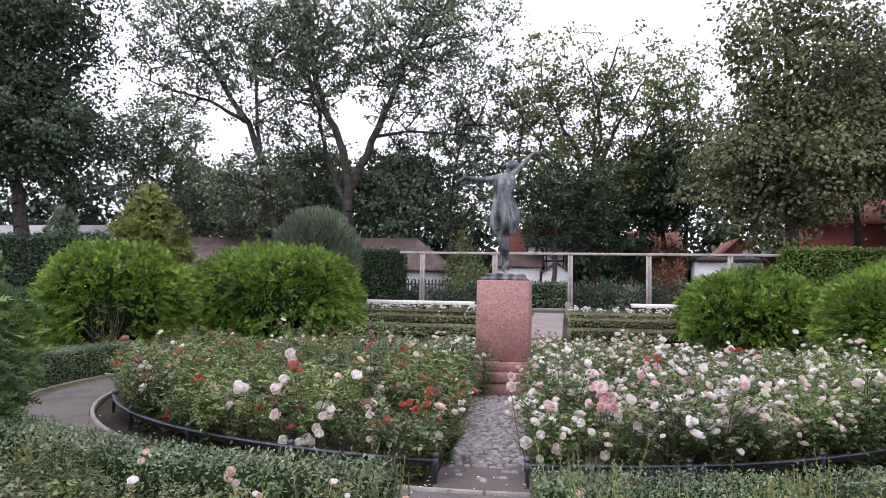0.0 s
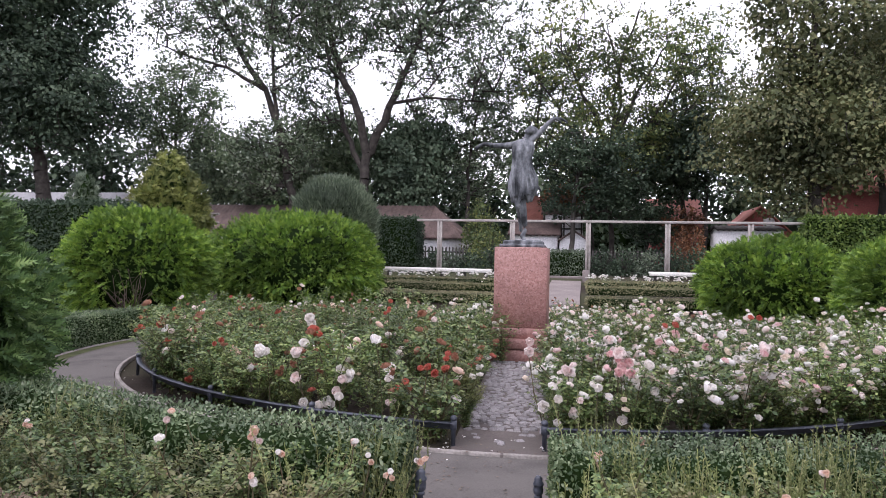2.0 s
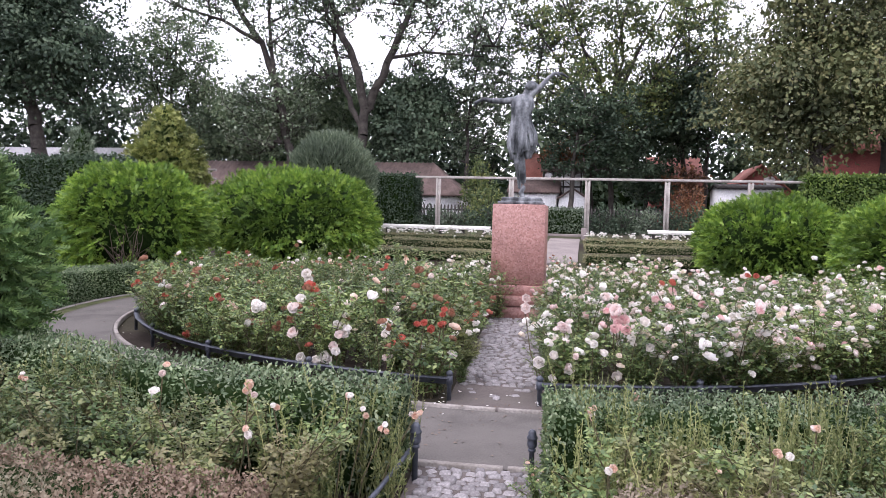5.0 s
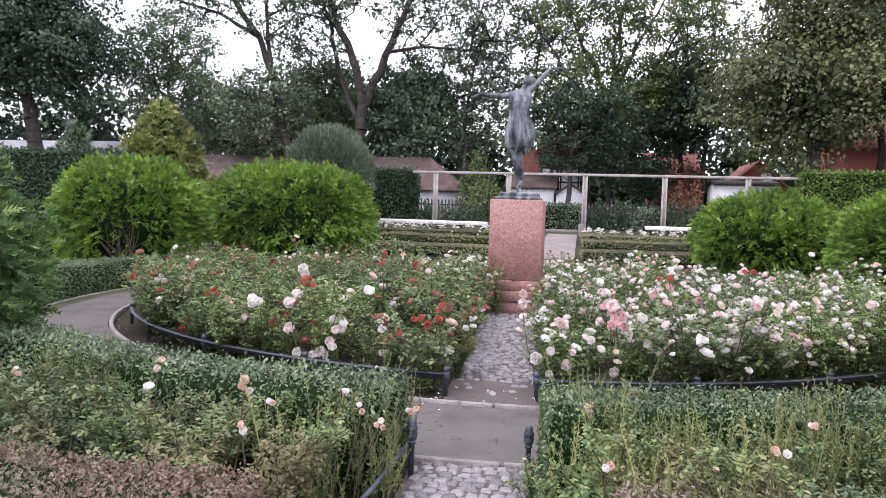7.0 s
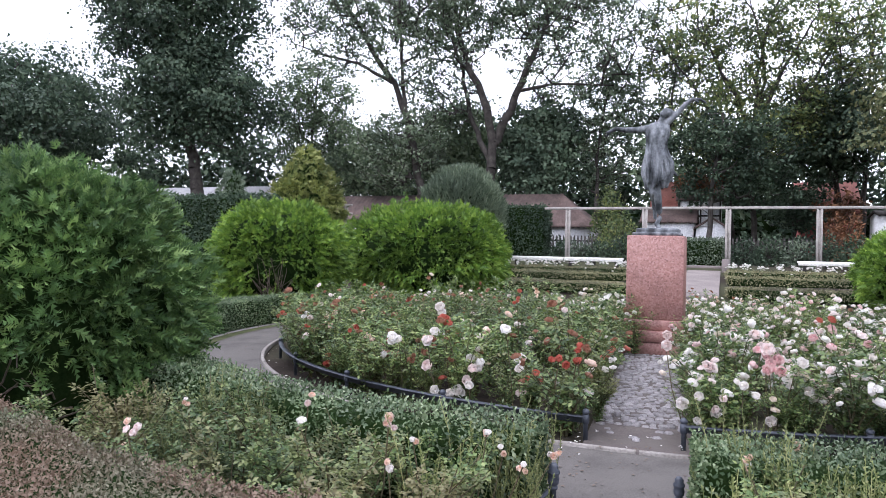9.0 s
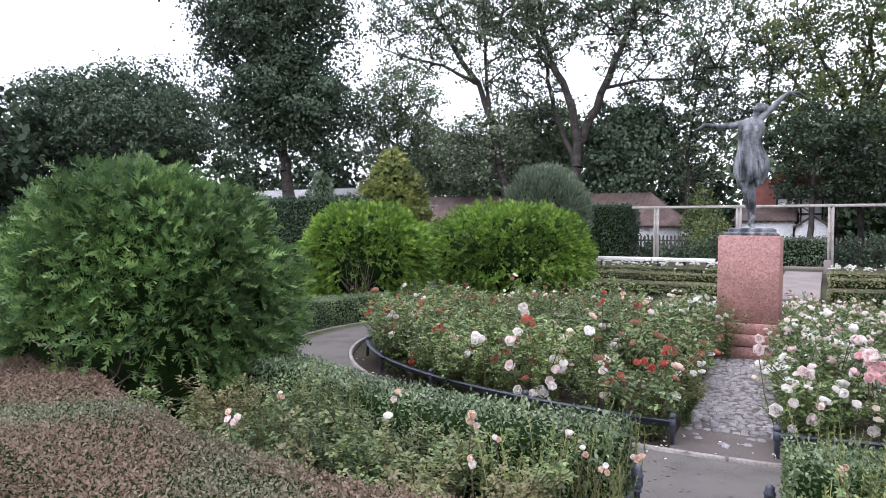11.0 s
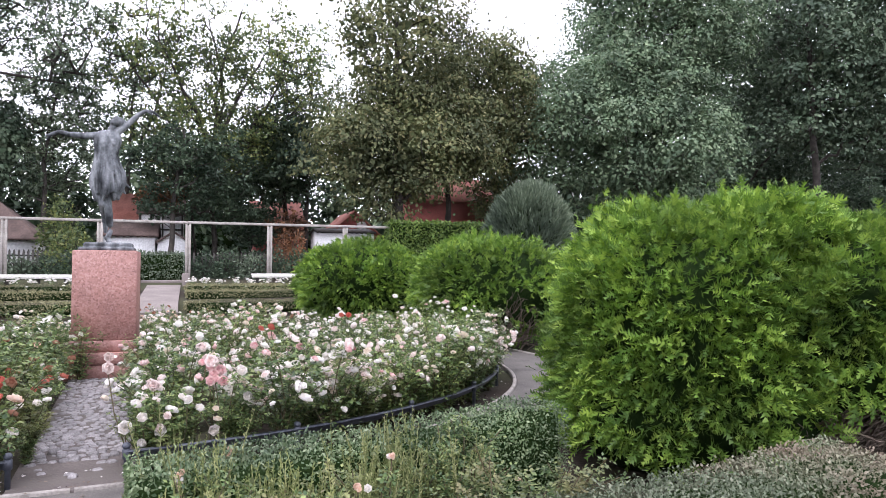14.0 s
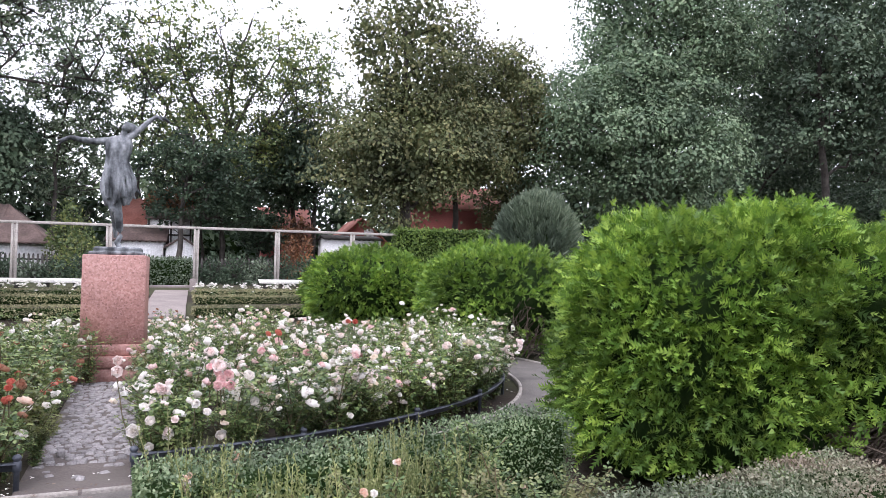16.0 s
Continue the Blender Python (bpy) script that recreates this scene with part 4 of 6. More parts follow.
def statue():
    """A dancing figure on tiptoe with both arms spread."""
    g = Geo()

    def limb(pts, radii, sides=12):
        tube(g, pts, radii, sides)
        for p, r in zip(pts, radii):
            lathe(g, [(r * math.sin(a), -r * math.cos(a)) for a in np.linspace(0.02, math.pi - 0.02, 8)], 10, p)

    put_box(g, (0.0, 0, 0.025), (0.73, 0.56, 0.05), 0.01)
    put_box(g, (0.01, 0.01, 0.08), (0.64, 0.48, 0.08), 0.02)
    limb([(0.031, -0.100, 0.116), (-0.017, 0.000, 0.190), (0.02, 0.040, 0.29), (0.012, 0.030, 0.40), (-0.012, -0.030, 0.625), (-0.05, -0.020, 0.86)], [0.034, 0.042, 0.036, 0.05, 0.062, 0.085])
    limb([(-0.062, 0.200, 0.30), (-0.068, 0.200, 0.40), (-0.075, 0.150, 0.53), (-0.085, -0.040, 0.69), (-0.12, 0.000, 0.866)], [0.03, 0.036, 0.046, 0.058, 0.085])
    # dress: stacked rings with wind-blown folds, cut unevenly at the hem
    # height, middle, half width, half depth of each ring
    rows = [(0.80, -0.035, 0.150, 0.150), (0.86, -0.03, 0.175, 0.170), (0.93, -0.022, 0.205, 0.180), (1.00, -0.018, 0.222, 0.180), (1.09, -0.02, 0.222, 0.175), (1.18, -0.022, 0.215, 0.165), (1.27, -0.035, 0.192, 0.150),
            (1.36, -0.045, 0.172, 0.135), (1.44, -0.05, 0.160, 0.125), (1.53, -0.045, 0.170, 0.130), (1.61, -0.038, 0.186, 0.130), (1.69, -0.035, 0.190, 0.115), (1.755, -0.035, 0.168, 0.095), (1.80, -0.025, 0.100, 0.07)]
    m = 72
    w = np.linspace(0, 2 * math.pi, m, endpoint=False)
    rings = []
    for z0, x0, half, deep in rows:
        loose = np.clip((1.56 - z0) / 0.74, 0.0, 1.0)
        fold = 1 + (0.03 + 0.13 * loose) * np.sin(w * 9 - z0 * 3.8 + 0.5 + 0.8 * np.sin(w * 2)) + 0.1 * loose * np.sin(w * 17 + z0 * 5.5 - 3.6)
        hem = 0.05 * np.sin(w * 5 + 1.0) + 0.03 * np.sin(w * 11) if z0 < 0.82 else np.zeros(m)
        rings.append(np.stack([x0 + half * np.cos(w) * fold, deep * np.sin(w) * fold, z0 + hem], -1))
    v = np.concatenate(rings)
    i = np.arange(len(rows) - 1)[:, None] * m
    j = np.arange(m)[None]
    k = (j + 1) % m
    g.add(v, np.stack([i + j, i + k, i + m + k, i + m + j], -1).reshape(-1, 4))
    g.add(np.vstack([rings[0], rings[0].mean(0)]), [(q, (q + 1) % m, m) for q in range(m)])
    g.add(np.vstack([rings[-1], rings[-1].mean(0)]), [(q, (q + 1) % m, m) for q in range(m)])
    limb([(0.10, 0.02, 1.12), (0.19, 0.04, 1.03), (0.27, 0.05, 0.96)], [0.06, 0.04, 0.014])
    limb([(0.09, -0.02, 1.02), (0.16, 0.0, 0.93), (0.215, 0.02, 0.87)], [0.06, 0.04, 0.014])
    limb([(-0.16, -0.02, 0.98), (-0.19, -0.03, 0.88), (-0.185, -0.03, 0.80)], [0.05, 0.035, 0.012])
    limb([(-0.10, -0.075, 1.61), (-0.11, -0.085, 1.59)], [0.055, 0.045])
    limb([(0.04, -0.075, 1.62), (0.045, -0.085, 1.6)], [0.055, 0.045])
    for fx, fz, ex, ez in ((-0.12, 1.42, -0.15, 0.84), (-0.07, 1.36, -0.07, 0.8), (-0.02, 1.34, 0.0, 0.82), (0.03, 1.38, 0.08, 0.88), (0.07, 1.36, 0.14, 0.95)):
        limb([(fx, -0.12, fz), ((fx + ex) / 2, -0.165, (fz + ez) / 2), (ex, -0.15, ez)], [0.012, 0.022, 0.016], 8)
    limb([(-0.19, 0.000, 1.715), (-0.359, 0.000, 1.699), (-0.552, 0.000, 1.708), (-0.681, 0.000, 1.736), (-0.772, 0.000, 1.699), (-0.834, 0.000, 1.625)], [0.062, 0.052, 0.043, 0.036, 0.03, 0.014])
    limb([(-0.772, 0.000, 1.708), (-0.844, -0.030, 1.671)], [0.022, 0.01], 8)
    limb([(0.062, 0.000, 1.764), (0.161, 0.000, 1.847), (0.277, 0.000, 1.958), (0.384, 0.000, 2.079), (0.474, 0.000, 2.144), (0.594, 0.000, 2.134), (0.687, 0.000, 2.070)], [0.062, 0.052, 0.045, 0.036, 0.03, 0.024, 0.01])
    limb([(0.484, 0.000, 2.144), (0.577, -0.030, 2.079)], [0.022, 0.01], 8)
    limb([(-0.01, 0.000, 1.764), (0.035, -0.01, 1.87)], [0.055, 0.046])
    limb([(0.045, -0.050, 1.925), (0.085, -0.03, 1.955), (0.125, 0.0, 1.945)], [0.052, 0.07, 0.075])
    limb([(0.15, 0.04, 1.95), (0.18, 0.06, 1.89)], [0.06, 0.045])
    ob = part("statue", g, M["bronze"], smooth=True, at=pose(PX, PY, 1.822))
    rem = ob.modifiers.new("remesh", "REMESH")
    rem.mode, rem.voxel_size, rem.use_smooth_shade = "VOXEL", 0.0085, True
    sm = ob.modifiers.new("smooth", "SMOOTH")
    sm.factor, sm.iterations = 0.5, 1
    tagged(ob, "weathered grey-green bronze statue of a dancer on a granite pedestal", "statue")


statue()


# ---- paths, kerbs, setts ----
def kerb_ring(label, r, a0, a1, step=9.0):
    top = thing("kerb", label, "kerb", kind="structure")
    a = a0
    while a < a1 - 0.5:
        e = min(a + step, a1)
        vs, n = [], 5
        for q in np.linspace(a + 0.12, e - 0.12, n):
            for rr, z in ((r, -0.06), (r, 0.03), (r + 0.008, 0.037), (r + 0.042, 0.037), (r + 0.05, 0.03), (r + 0.05, -0.06)):
                x, y = on_ring(rr, q)
                vs.append((x, y, z))
        i, j = np.meshgrid(np.arange(n - 1), np.arange(5), indexing="ij")
        b = (i * 6 + j).ravel()
        g = Geo().add(vs, np.stack([b, b + 1, b + 7, b + 6], -1))
        for s in (0, (n - 1) * 6):
            g.add(np.array(vs[s:s + 6]), [(0, 1, 2, 3), (0, 3, 4, 5)])
        part("kerbstone", g, M["kerb"], top)
        a = e


kerb_ring("pale concrete edging round the rose bed", 5.72, -176, 184)
kerb_ring("pale concrete edging along the outer side of the path", 7.04, -112, 112)


# ---- low iron rail round the bed ----
def rail():
    top = thing("border_rail", "low blue-black iron rail on short knobbed posts round the rose bed", "railing")
    post = Geo()
    lathe(post, [(0.0, -0.1), (0.02, -0.1), (0.02, 0.135), (0.03, 0.145), (0.03, 0.21), (0.018, 0.215), (0.0, 0.216)], 10)
    knob = Geo()
    lathe(knob, [(0.016, 0.21), (0.024, 0.218), (0.031, 0.23), (0.031, 0.242), (0.018, 0.258), (0.0, 0.262)], 10)
    knob_mesh = knob.mesh("knob", True)
    post_mesh = post.mesh("post", True)
    stops = [-0.4 - 14.0 * k for k in range(13)], [7.5 + 14.0 * k for k in range(13)]
    for row in stops:
        for a in row:
            x, y = on_ring(5.5, a)
            part("knob", knob_mesh, M["iron"], part("post", post_mesh, M["iron"], top, at=pose(x, y, 0)))
        for a, b in zip(row, row[1:]):
            vs = []
            for q in np.linspace(a, b, 4):
                for rr, z in ((5.472, 0.138), (5.472, 0.2), (5.53, 0.2), (5.53, 0.188), (5.486, 0.188), (5.486, 0.138)):
                    x, y = on_ring(rr, q)
                    vs.append((x, y, z))
            i, j = np.meshgrid(np.arange(3), np.arange(6), indexing="ij")
            p0, p1 = (i * 6 + j).ravel(), (i * 6 + (j + 1) % 6).ravel()
            part("bar", Geo().add(vs, np.stack([p0, p1, p1 + 6, p0 + 6], -1)), M["iron"], top)


rail()


# ---- fence of timber posts with a top beam ----
FY = 25.0
fence = thing("trellis_fence", "pale timber post-and-beam trellis along the terrace", "fence", pose(0, 0, 0))
for k in range(-2, 3):
    x = 0.63 + 2.77 * k
    g = Geo()
    for d in (-0.06, 0.06):
        put_box(g, (x + d, FY, 2.1), (0.065, 0.09, 2.06), 0.006)
    put_box(g, (x, FY, 2.1), (0.06, 0.03, 1.98), 0.0)
    part("post", g, M["timber"], fence, "paired pale timber uprights")
part("beam", put_box(Geo(), (1.15, FY, 3.17), (13.9, 0.1, 0.09), 0.008), M["timber"], fence)


side_fence = thing("trellis_fence", "pale timber trellis section between the round thuja bushes", "fence", pose(0, 0, 0))
for x in (-14.9, -13.2):
    part("post", put_box(Geo(), (x, 22.9, 1.95), (0.12, 0.09, 2.4), 0.006), M["timber"], side_fence)
for z in (3.19, 2.86):
    part("beam", put_box(Geo(), (-14.05, 22.9, z), (2.2, 0.11, 0.08), 0.008), M["timber"], side_fence)


# ---- houses behind ----
def house(name, label, x0, x1, y0, y1, wall_h, ridge_h, wall_mat, roof_mat, along="x", over=0.35, wins=(), hip=0.0):
    gz = 1.1
    top = thing(name, label, "building", pose((x0 + x1) / 2, (y0 + y1) / 2, gz))
    back = Matrix.Translation((-(x0 + x1) / 2, -(y0 + y1) / 2, -gz))
    g = Geo()
    cx, cy = (x0 + x1) / 2, (y0 + y1) / 2
    put_box(g, (cx, cy, gz + wall_h / 2 - 0.2), (x1 - x0, y1 - y0, wall_h + 0.4), 0)
    if along == "x":
        for x in (x0 + 0.003, x1 - 0.003)[: 1 if hip else 2]:
            g.add([(x, y0, gz + wall_h), (x, y1, gz + wall_h), (x, cy, gz + ridge_h)], [(0, 1, 2)])
    else:
        for y in (y0 + 0.003, y1 - 0.003):
            g.add([(x0, y, gz + wall_h), (x1, y, gz + wall_h), (cx, y, gz + ridge_h)], [(0, 1, 2)])
    part("wall", g, wall_mat, top).matrix_parent_inverse = back
    slopes = []
    if along == "x":
        rise = (ridge_h - wall_h) / (cy - y0)
        n = max(2, int((x1 - x0) / 0.28))
        xs = np.linspace(x0 - over, x1 + over, n * 2 + 1)
        roll = np.where(np.arange(n * 2 + 1) % 2, 0.05, 0.0)
        for ye in (y0 - over, y1 + over):
            slopes.append((np.stack([xs, np.full_like(xs, ye), gz + wall_h - rise * over + roll], -1), np.stack([np.minimum(xs, x1 + over - hip), np.full_like(xs, cy), gz + ridge_h + 0.04 + roll], -1)))
        if hip:
            ze = gz + wall_h - rise * over
            slopes.append((np.array([(x1 + over, y0 - over, ze), (x1 + over, y1 + over, ze)]), np.array([(x1 + over - hip, cy, gz + ridge_h + 0.05), (x1 + over - hip, cy + 0.01, gz + ridge_h + 0.05)])))
    else:
        rise = (ridge_h - wall_h) / (cx - x0)
        for xe in (x0 - over, x1 + over):
            ze = gz + wall_h - rise * over
            slopes.append((np.array([(xe, y0 - over, ze), (xe, y1 + over, ze)]), np.array([(cx, y0 - over, gz + ridge_h + 0.05), (cx, y1 + over, gz + ridge_h + 0.05)])))
    for low, high in slopes:
        m = len(low)
        drop = np.array([0, 0, 0.13])
        v = np.concatenate([low, high, low - drop, high - drop])
        i = np.arange(m - 1)
        f = [np.stack([i, i + 1, i + m + 1, i + m], -1), np.stack([i + 2 * m, i + 3 * m, i + 3 * m + 1, i + 2 * m + 1], -1),
             np.stack([i, i + 2 * m, i + 2 * m + 1, i + 1], -1), np.stack([i + m, i + m + 1, i + 3 * m + 1, i + 3 * m], -1),
             np.array([[0, m, 3 * m, 2 * m], [m - 1, 3 * m - 1, 4 * m - 1, 2 * m - 1]])]
        part("roof", Geo().add(v, np.concatenate(f)), roof_mat, top).matrix_parent_inverse = back
    for wx, wz, ww, wh in wins:
        w = part("window", put_box(Geo(), (wx, y0 - 0.02, wz), (ww, 0.06, wh), 0.01), M["render"], top, "white window frame")
        w.matrix_parent_inverse = back
        for sx in (-1, 1):
            q = part("pane", put_box(Geo(), (wx + sx * ww * 0.23, y0 - 0.053, wz), (ww * 0.36, 0.01, wh * 0.8), 0), M["dark_wood"], w, "dark window pane")
            q.matrix_parent_inverse = back
    return top


house("outbuilding", "long low white outbuilding with a brown tiled roof", -30.0, -6.6, 38.5, 43.0, 2.2, 3.9, M["render"], M["roof_tile"], hip=2.4)
house("shed", "low building with a pale grey roof", -46.0, -31.0, 44.0, 49.0, 3.3, 5.3, M["render"], M["grey_roof"])
house("annexe", "white annexe with a brown tiled roof", -3.9, -1.15, 41.0, 44.2, 2.42, 3.2, M["render"], M["roof_tile"], "x", 0.2)
house("annexe", "low white gabled annexe with a flat-pitched roof", -1.0, 0.65, 41.0, 43.6, 2.05, 2.55, M["render"], M["roof_tile"], "y", 0.12)
house("cottage", "white cottage with an orange-red tiled roof", -3.75, -2.45, 45.2, 48.2, 3.6, 5.1, M["render"], M["red_tile"], "x", 0.2)
COTTAGE = house("cottage_bay", "half-timbered white wing with a dark tiled roof", -2.25, 0.3, 44.9, 47.6, 3.95, 4.9, M["render"], M["roof_tile"], "x", 0.12)
house("brick_house", "red brick house with tiled roof behind the trees", 4.9, 7.8, 47.0, 52.0, 3.4, 5.2, M["red_wall"], M["red_tile"])
house("garage", "low white garage with a dark flat roof", 8.0, 11.4, 41.0, 44.0, 2.78, 2.98, M["render"], M["dark_wood"], "x", 0.12)
house("brick_house", "small red-roofed gabled house behind the garage", 9.9, 13.6, 48.0, 53.0, 3.0, 4.65, M["red_wall"], M["red_tile"], "y", 0.3, [(12.3, 4.6, 0.7, 0.8)])
house("brick_house", "red painted gabled house behind the trees", 14.75, 21.0, 45.0, 47.2, 5.7, 7.0, M["red_wall"], M["red_tile"])
for bx0, bx1, bz0, bz1 in ((-2.25, 0.3, 3.9, 4.0), (-2.25, 0.3, 4.9, 5.0), (-2.24, -2.12, 1.2, 4.9), (-1.6, -1.5, 1.2, 4.9), (-0.95, -0.85, 1.2, 4.9), (-0.35, -0.25, 1.2, 4.9), (0.18, 0.29, 1.2, 4.9)):
    beam_ = part("timber", put_box(Geo(), ((bx0 + bx1) / 2, 44.87, (bz0 + bz1) / 2), (bx1 - bx0, 0.08, bz1 - bz0), 0.0), M["dark_wood"], COTTAGE)
    beam_.matrix_parent_inverse = COTTAGE.matrix_basis.inverted()


def picket_fence(x0, x1, y, z0, z1):
    top = thing("picket_fence", "low dark picket fence before the white walls", "fence", pose(0, 0, 0))
    g = Geo()
    put_box(g, (0, 0, (z1 - z0) / 2), (0.09, 0.03, z1 - z0), 0)
    g.add([(-0.045, -0.015, z1 - z0), (0.045, -0.015, z1 - z0), (0, -0.015, z1 - z0 + 0.09), (-0.045, 0.015, z1 - z0), (0.045, 0.015, z1 - z0), (0, 0.015, z1 - z0 + 0.09)], [(0, 1, 2), (3, 5, 4)])
    me = g.mesh("picket")
    for x in np.arange(x0, x1, 0.19):
        part("picket", me, M["dark_wood"], top, at=pose(x, y, z0))
    for z in (z0 + 0.3, z1 - 0.2):
        part("rail", put_box(Geo(), ((x0 + x1) / 2, y + 0.04, z), (x1 - x0, 0.04, 0.08), 0), M["dark_wood"], top)


picket_fence(-8.8, 5.0, 36.0, 1.1, 2.35)

# ---- roses ----
def blossom_mesh(seed, size, layers):
    """A full cupped rose: shells of overlapping petals, each curling in at its rim."""
    rng = np.random.default_rng(seed)
    g = Geo()
    for layer, (n, r, top_) in enumerate(layers):
        for k in range(n):
            a = 2 * math.pi * (k + 0.5 * layer) / n + rng.normal(0, 0.12)
            half = 0.78 * math.pi / n * 1.5
            rr = r * rng.uniform(0.9, 1.1)
            pts = []
            for th, bulge, wide in ((155, 0.45, 0.5), (100, 1.0, 1.0), (top_ + rng.uniform(-10, 10), 1.02, 0.75)):
                t = math.radians(th)
                for sgn in (-1, 1):
                    w = a + sgn * half * wide
                    pts.append((size * rr * bulge * math.sin(t) * math.cos(w), size * rr * bulge * math.sin(t) * math.sin(w), size * (0.35 - rr * bulge * math.cos(math.pi - t) * 1.0)))
            g.add(pts, [(0, 1, 3, 2), (2, 3, 5, 4)])
    return g.mesh("blossom", True)


FAR_BLOSSOM = {}
for colour in PETAL:
    FAR_BLOSSOM[colour] = [blossom_mesh(140 + k, (0.043, 0.038)[k], ((5, 1.05, 72), (4, 0.72, 35))) for k in range(2)]
    for me in FAR_BLOSSOM[colour]:
        me.materials.append(PETAL[colour])
BLOSSOM = {}
for colour in PETAL:
    BLOSSOM[colour] = []
    for k in range(3):
        me = blossom_mesh(100 + k, (0.048, 0.044, 0.038)[k], ((6, 1.05, (82, 70, 58)[k]), (6, 0.88, 52), (5, 0.64, 32), (3, 0.4, 15)))
        me.materials.append(PETAL[colour])
        BLOSSOM[colour].append(me)


def rose_meshes(seed, height, spread, leafy, leaf=0.044):
    """Canes, foliage and the places where blossoms sit."""
    rng = np.random.default_rng(seed)
    canes, fol, tips = Geo(), Geo(), []
    for k in range(9):
        a = rng.uniform(0, 2 * math.pi)
        h = height * rng.uniform(0.65, 1.1)
        out = spread * rng.uniform(0.3, 1.0)
        end = np.array([math.cos(a) * out, math.sin(a) * out, h])
        u = np.linspace(0, 1, 6)[:, None]
        line = end * u * np.array([1, 1, 0]) * u ** 0.6 + np.array([0, 0, 1.0]) * h * (1.25 * u - 0.25 * u ** 2) + rng.normal(0, 0.015, (6, 3))
        line[0] = (end[0] * 0.05, end[1] * 0.05, -0.03)
        tube(canes, line, np.linspace(0.007, 0.003, 6), 4, False)
        tips.append((line[-1], unit(line[-1] - line[-2])))
        m = int(leafy * h * rng.uniform(0.8, 1.2))
        s = rng.uniform(0.06, 1.0, m) ** 0.9
        idx = np.minimum((s * 5).astype(int), 4)
        base = line[idx] + (line[idx + 1] - line[idx]) * (s * 5 - idx)[:, None]
        way = unit(scatter_dirs(rng, m) * np.array([1, 1, 0.6]) + np.array([0, 0, 0.15]))
        stalk = leaf * rng.uniform(1.0, 2.2, m)
        up = unit(np.array([0, 0, 1.0]) + scatter_dirs(rng, m) * 0.5)
        side = unit(np.cross(way, up))
        for t, sd in ((1.0, 0.0), (0.6, 0.9), (0.6, -0.9)):
            p = base + way * (stalk * t)[:, None]
            w = unit(way * (1 - 0.5 * abs(sd)) + side * sd + np.array([0, 0, -0.15]))
            ln = leaf * rng.uniform(0.73, 1.27, m)
            leaves(fol, p, w, up, ln, ln * 0.66, 0.12)
    return canes.mesh("stem"), fol.mesh("foliage"), tips


ROSE = []
for k in range(8):
    hgt = (0.62, 0.7, 0.78, 0.66, 0.74, 0.58, 0.82, 0.7)[k]
    ROSE.append((*rose_meshes(200 + k, hgt, 0.38 + 0.03 * (k % 3), 60), hgt))
    ROSE[-1][0].materials.append(M["cane"])
    ROSE[-1][1].materials.append(M["rose_leaf"])


LOW = []
for k in range(5):
    LOW.append((*rose_meshes(230 + k, 0.6 + 0.05 * (k % 3), 0.4, 140, 0.03), 0.6))
    LOW[-1][0].materials.append(M["cane"])
    LOW[-1][1].materials.append(M["low_leaf"])


def rose_bush(x, y, kind, turn, scale, colours, share, label, rng, group, stock=ROSE, bloom=1.0):
    canes, fol, tips, hgt = stock[kind]
    top = thing("rose_bush", label, "rose bush", pose(x, y, float(ground_z(x, y)), 0, 0, turn) @ Matrix.Scale(scale, 4), group)
    part("stem", canes, M["cane"], top)
    part("foliage", fol, M["rose_leaf"], top)
    for p, d in tips:
        if rng.random() < share:
            for q in range(int(rng.choice((1, 1, 2, 2, 3)))):
                tilt = (Vector((d[0], d[1], d[2] + 0.75)) + Vector(rng.normal(0, 0.6, 3)) + Vector((0, -0.4, 0))).to_track_quat("Z", "Y").to_matrix().to_4x4()
                where = Vector(p) + Vector(rng.normal(0, 0.05, 3) * (q > 0)) + Vector((0, 0, rng.uniform(-0.12, 0.06)))
                col = colours[int(rng.integers(len(colours)))]
                part("blossom", FAR_BLOSSOM[col][int(rng.integers(2))] if y > 8.5 else BLOSSOM[col][int(rng.integers(3))], PETAL[col], top, at=Matrix.Translation(where) @ tilt @ pose(0, 0, 0, *rng.uniform(-25, 25, 2), rng.uniform(0, 360)) @ Matrix.Scale(bloom * rng.uniform(0.6, 1.08), 4))
    return top


BUSHES = []


def mesh_arrays(me):
    v = np.empty(len(me.vertices) * 3, np.float32)
    me.vertices.foreach_get("co", v)
    f = np.empty(len(me.loops), np.int32)
    me.loops.foreach_get("vertex_index", f)
    return v.reshape(-1, 3), f.reshape(-1, len(me.loops) // len(me.polygons))


